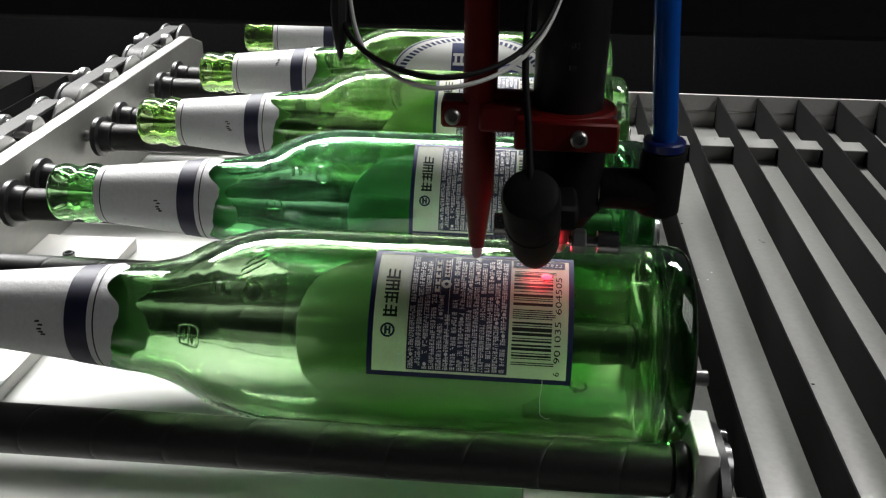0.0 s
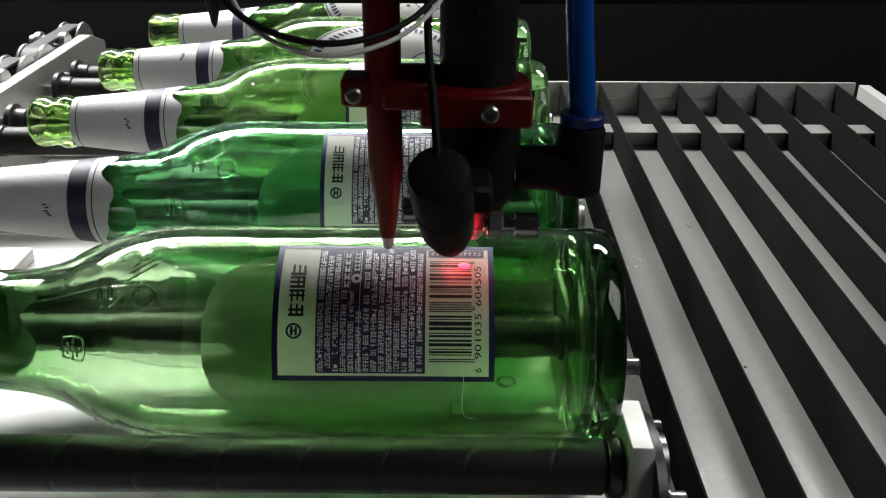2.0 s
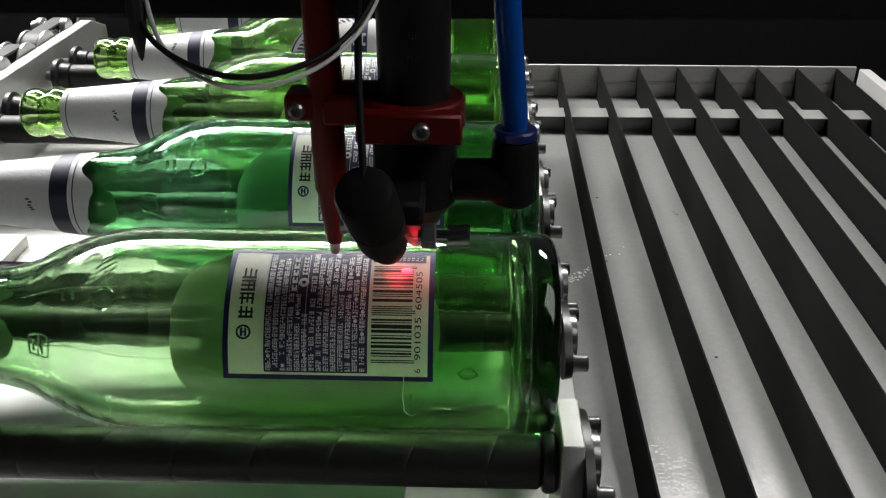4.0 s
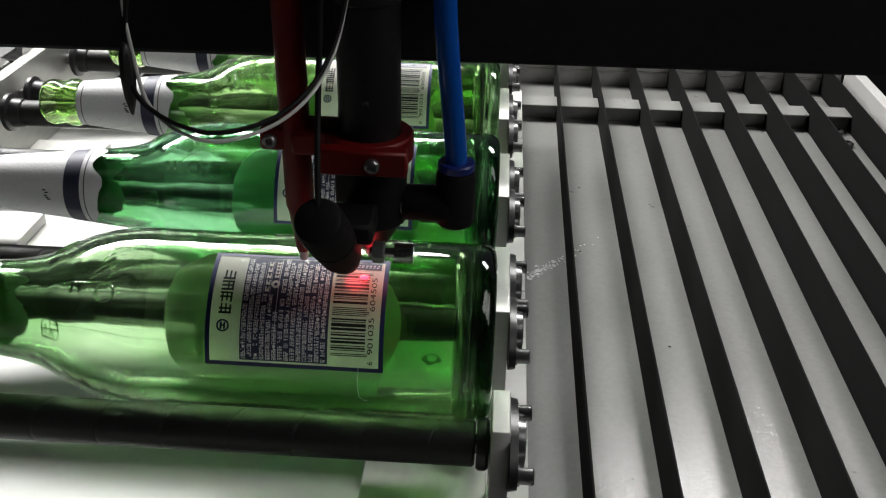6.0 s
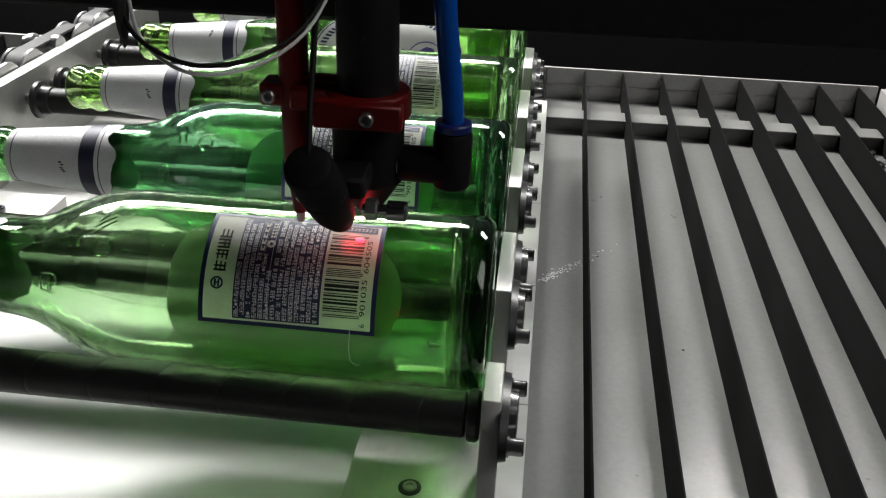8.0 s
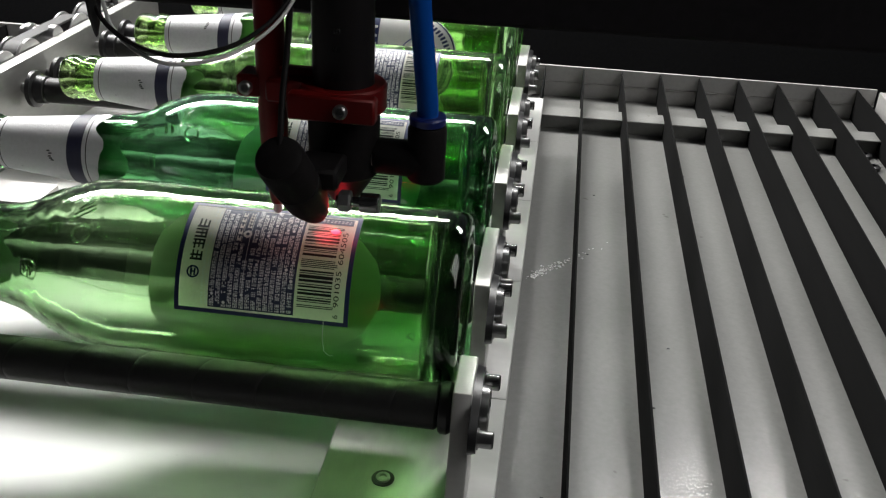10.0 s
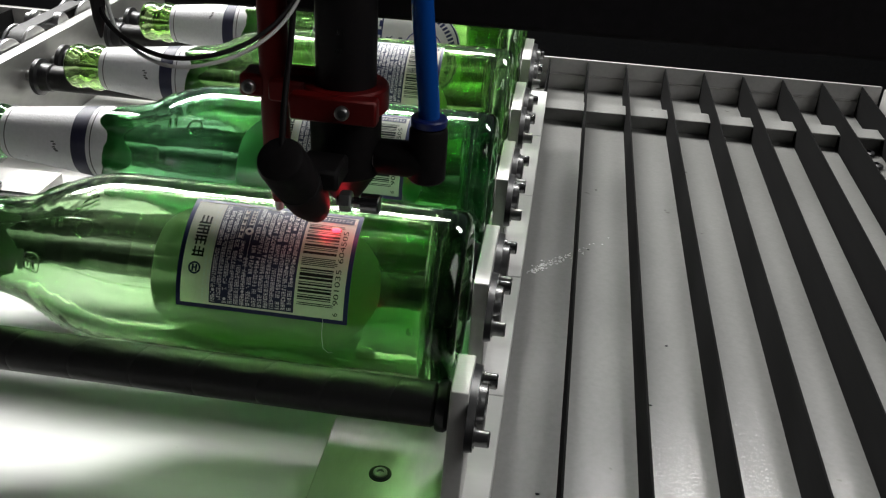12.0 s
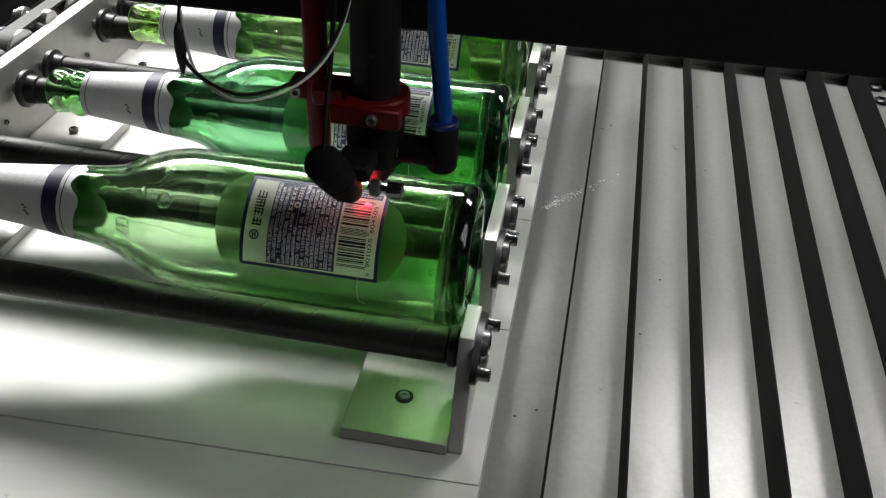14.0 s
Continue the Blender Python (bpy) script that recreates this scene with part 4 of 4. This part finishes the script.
# air fitting: elbow, collar and tube
ex, ey = 0.0250, HY - 0.001
part("elbow", lathe([(0, 0), (0, 0.0062), (0.001, 0.0068), (0.014, 0.0070), (0.021, 0.0072), (0.022, 0.0062), (0.022, 0)], (HX + 0.0120, ey, 0.0655), (1, ey, 0.0655), 28), BLACK_PLASTIC, head, "black push-in air elbow")
part("elbow_socket", lathe([(0, 0), (0, 0.0064), (0.001, 0.0072), (0.020, 0.0073), (0.0215, 0.0066), (0.0215, 0)], (ex, ey, 0.0578), (ex, ey, 1), 28), BLACK_PLASTIC, head, "black socket")
part("fitting_ring", lathe([(0, 0), (0, 0.0056), (0.0025, 0.0056), (0.0025, 0)], (HX + 0.0096, ey, 0.0655), (1, ey, 0.0655), 24), WHITE_TIP, head, "brass thread ring")
part("release_collar", lathe([(0, 0), (0, 0.0052), (0.0005, 0.0066), (0.0030, 0.0069), (0.0036, 0.0064), (0.0036, 0)], (ex, ey, 0.0794), (ex, ey, 1), 28), BLUE_COLLAR, head, "blue release collar")
part("air_tube", tube_along([(ex, ey, 0.080), (ex - 0.0004, ey, 0.088), (ex - 0.0022, ey, 0.105), (ex - 0.0042, ey - 0.001, 0.125), (ex - 0.0060, ey, 0.150), (ex - 0.0085, ey + 0.004, 0.20)], 0.0040, 20, 10), BLUE, head, "blue plastic air tube")
# loose wires in a loop beside the head
loops = ((0.0, 0.00075, BLACK_PLASTIC, "black wire"), (0.0022, 0.0006, WHITE_WIRE, "white wire"))
for d, r, material, words in loops:
    part("wire", tube_along([(-0.050 + d, -0.060, 0.205), (-0.0630 - d, -0.0680, 0.165), (-0.0668 + d, -0.0725, 0.136), (-0.0610 + d, -0.0755, 0.1235 - d), (-0.0420, -0.0780, 0.1180 - d * 1.2), (-0.0230, -0.0650, 0.1215 - d), (-0.0120, -0.047, 0.136 - d), (-0.006, -0.030, 0.17)], r, 8, 10), material, head, words)
bm = lathe([(0, 0), (0.001, 0.0012), (0.004, 0.0021), (0.010, 0.0024), (0.016, 0.0018), (0.021, 0.0006), (0.022, 0)], (-0.0668, -0.0725, 0.142), (-0.0678, -0.0735, 0.10), 8)
part("cable_tie_tail", bm, BELT, head, "twisted tie end")
# the aiming spot on the label and the glow at the nozzle
tiny = bmesh.new()
bmesh.ops.create_uvsphere(tiny, u_segments=16, v_segments=8, radius=1, matrix=Matrix.Translation(on_glass(-0.0094, 65.5, 0.0005)) @ Matrix.Rotation(radians(24.5), 4, "X") @ Matrix.Diagonal((0.0019, 0.0012, 0.0004, 1)))
tagged(part("aiming_spot", tiny, LASER_CORE), "bright red laser aiming spot on the label", "light spot")
part("aiming_lens", lathe([(0, 0), (0, 0.0024), (0.0006, 0.0022), (0.0006, 0)], B - (B - A).normalized() * 0.0015, B + (B - A), 16), LASER, head, "glowing red lens")
lamp = bpy.data.lights.new("aiming_light", "SPOT")
lamp.energy, lamp.color, lamp.spot_size, lamp.spot_blend, lamp.shadow_soft_size = 0.026, (1.0, 0.04, 0.06), radians(40), 0.8, 0.002
lo = new("aiming_light", lamp)
lo.matrix_world = look(B + (B - A).normalized() * 0.003 + Vector((0, 0, LIFT)), (-0.0125, -0.0165, 0.033))

glow = bpy.data.lights.new("nozzle_glow", "POINT")
glow.energy, glow.color, glow.shadow_soft_size = 0.0038, (1.0, 0.03, 0.05), 0.002
go = new("nozzle_glow", glow)
go.location = (HX, HY - 0.006, 0.0455 + LIFT)

# ---- gantry ----
beam = thing("gantry_beam", (0, 0, -0.001), 1.4)
tagged(beam, "black painted gantry beam across the laser cabin", "beam")
part("beam", box((-1.12, 0.020, 0.1110), (1.12, 0.058, 0.36), 0.002), GANTRY, beam)
part("carriage", box((HX - 0.045, 0.004, 0.150), (HX + 0.045, 0.0195, 0.34), 0.002), GANTRY, beam, "black carriage plate")
part("head_mount", box((HX - 0.020, HY - 0.003, 0.175), (HX + 0.020, 0.0042, 0.23), 0.002), GANTRY, beam, "black mounting block")

# ---- loose bits ----
rng = random.Random(21)
verts, faces = [], []
for i in range(150):
    q = abs(rng.gauss(0, 0.38))
    x, y = 0.0690 + 0.054 * q + rng.gauss(0, 0.0018), 0.246 + 0.062 * q + rng.gauss(0, 0.0022)
    r = rng.uniform(0.0004, 0.0009) * (1.8 if rng.random() < 0.08 else 1)
    n = len(verts)
    a = rng.uniform(0, 3.14)
    verts += [(x + r * math.cos(a + d), y + r * math.sin(a + d), TRAY_Z + 0.25 * r) for d in (0, 1.57, 3.14, 4.71)] + [(x + rng.uniform(-0.3, 0.3) * r, y + rng.uniform(-0.3, 0.3) * r, TRAY_Z + 0.65 * r)]
    faces += [(n, n + 1, n + 4), (n + 1, n + 2, n + 4), (n + 2, n + 3, n + 4), (n + 3, n, n + 4), (n + 3, n + 2, n + 1, n)]
me = bpy.data.meshes.new("glass_crumbs")
me.from_pydata(verts, [], faces)
bm = bmesh.new()
bm.from_mesh(me)
bpy.data.meshes.remove(me)
tagged(part("glass_crumbs", bm, CRUMB, smooth=False), "tiny bright glass crumbs on the tray", "crumbs", kind="stuff")

bm = bmesh.new()
for x, y in ((0.118, 0.400), (0.161, 0.172), (0.147, 0.108), (0.085, 0.023), (0.0725, 0.015), (0.111, 0.290), (0.235, 0.30), (0.278, 0.21), (0.20, 0.46)):
    bmesh.ops.create_icosphere(bm, subdivisions=1, radius=0.0009, matrix=Matrix.Translation((x, y, TRAY_Z + 0.0003)) @ Matrix.Diagonal((1.3, 0.9, 0.5, 1)))
tagged(part("dust_specks", bm, BLACK_IRON, smooth=False), "dark dust specks on the tray", "dust", kind="stuff")

# ---- slats ----
bm = box((-0.0006, -0.74, TRAY_Z + 0.0002), (0.0006, FAR_Y - 0.0002, SLAT_Z - 0.0002), 0)
slat = part("slat", bm, SLAT, bed_frame, smooth=False)
for k in range(-20, 8):
    ob = slat if k == -20 else slat.copy()
    if k > -20:
        scene.collection.objects.link(ob)
    ob.location = (X0 + k * PITCH, REAR_SKEW * k * PITCH, 0)
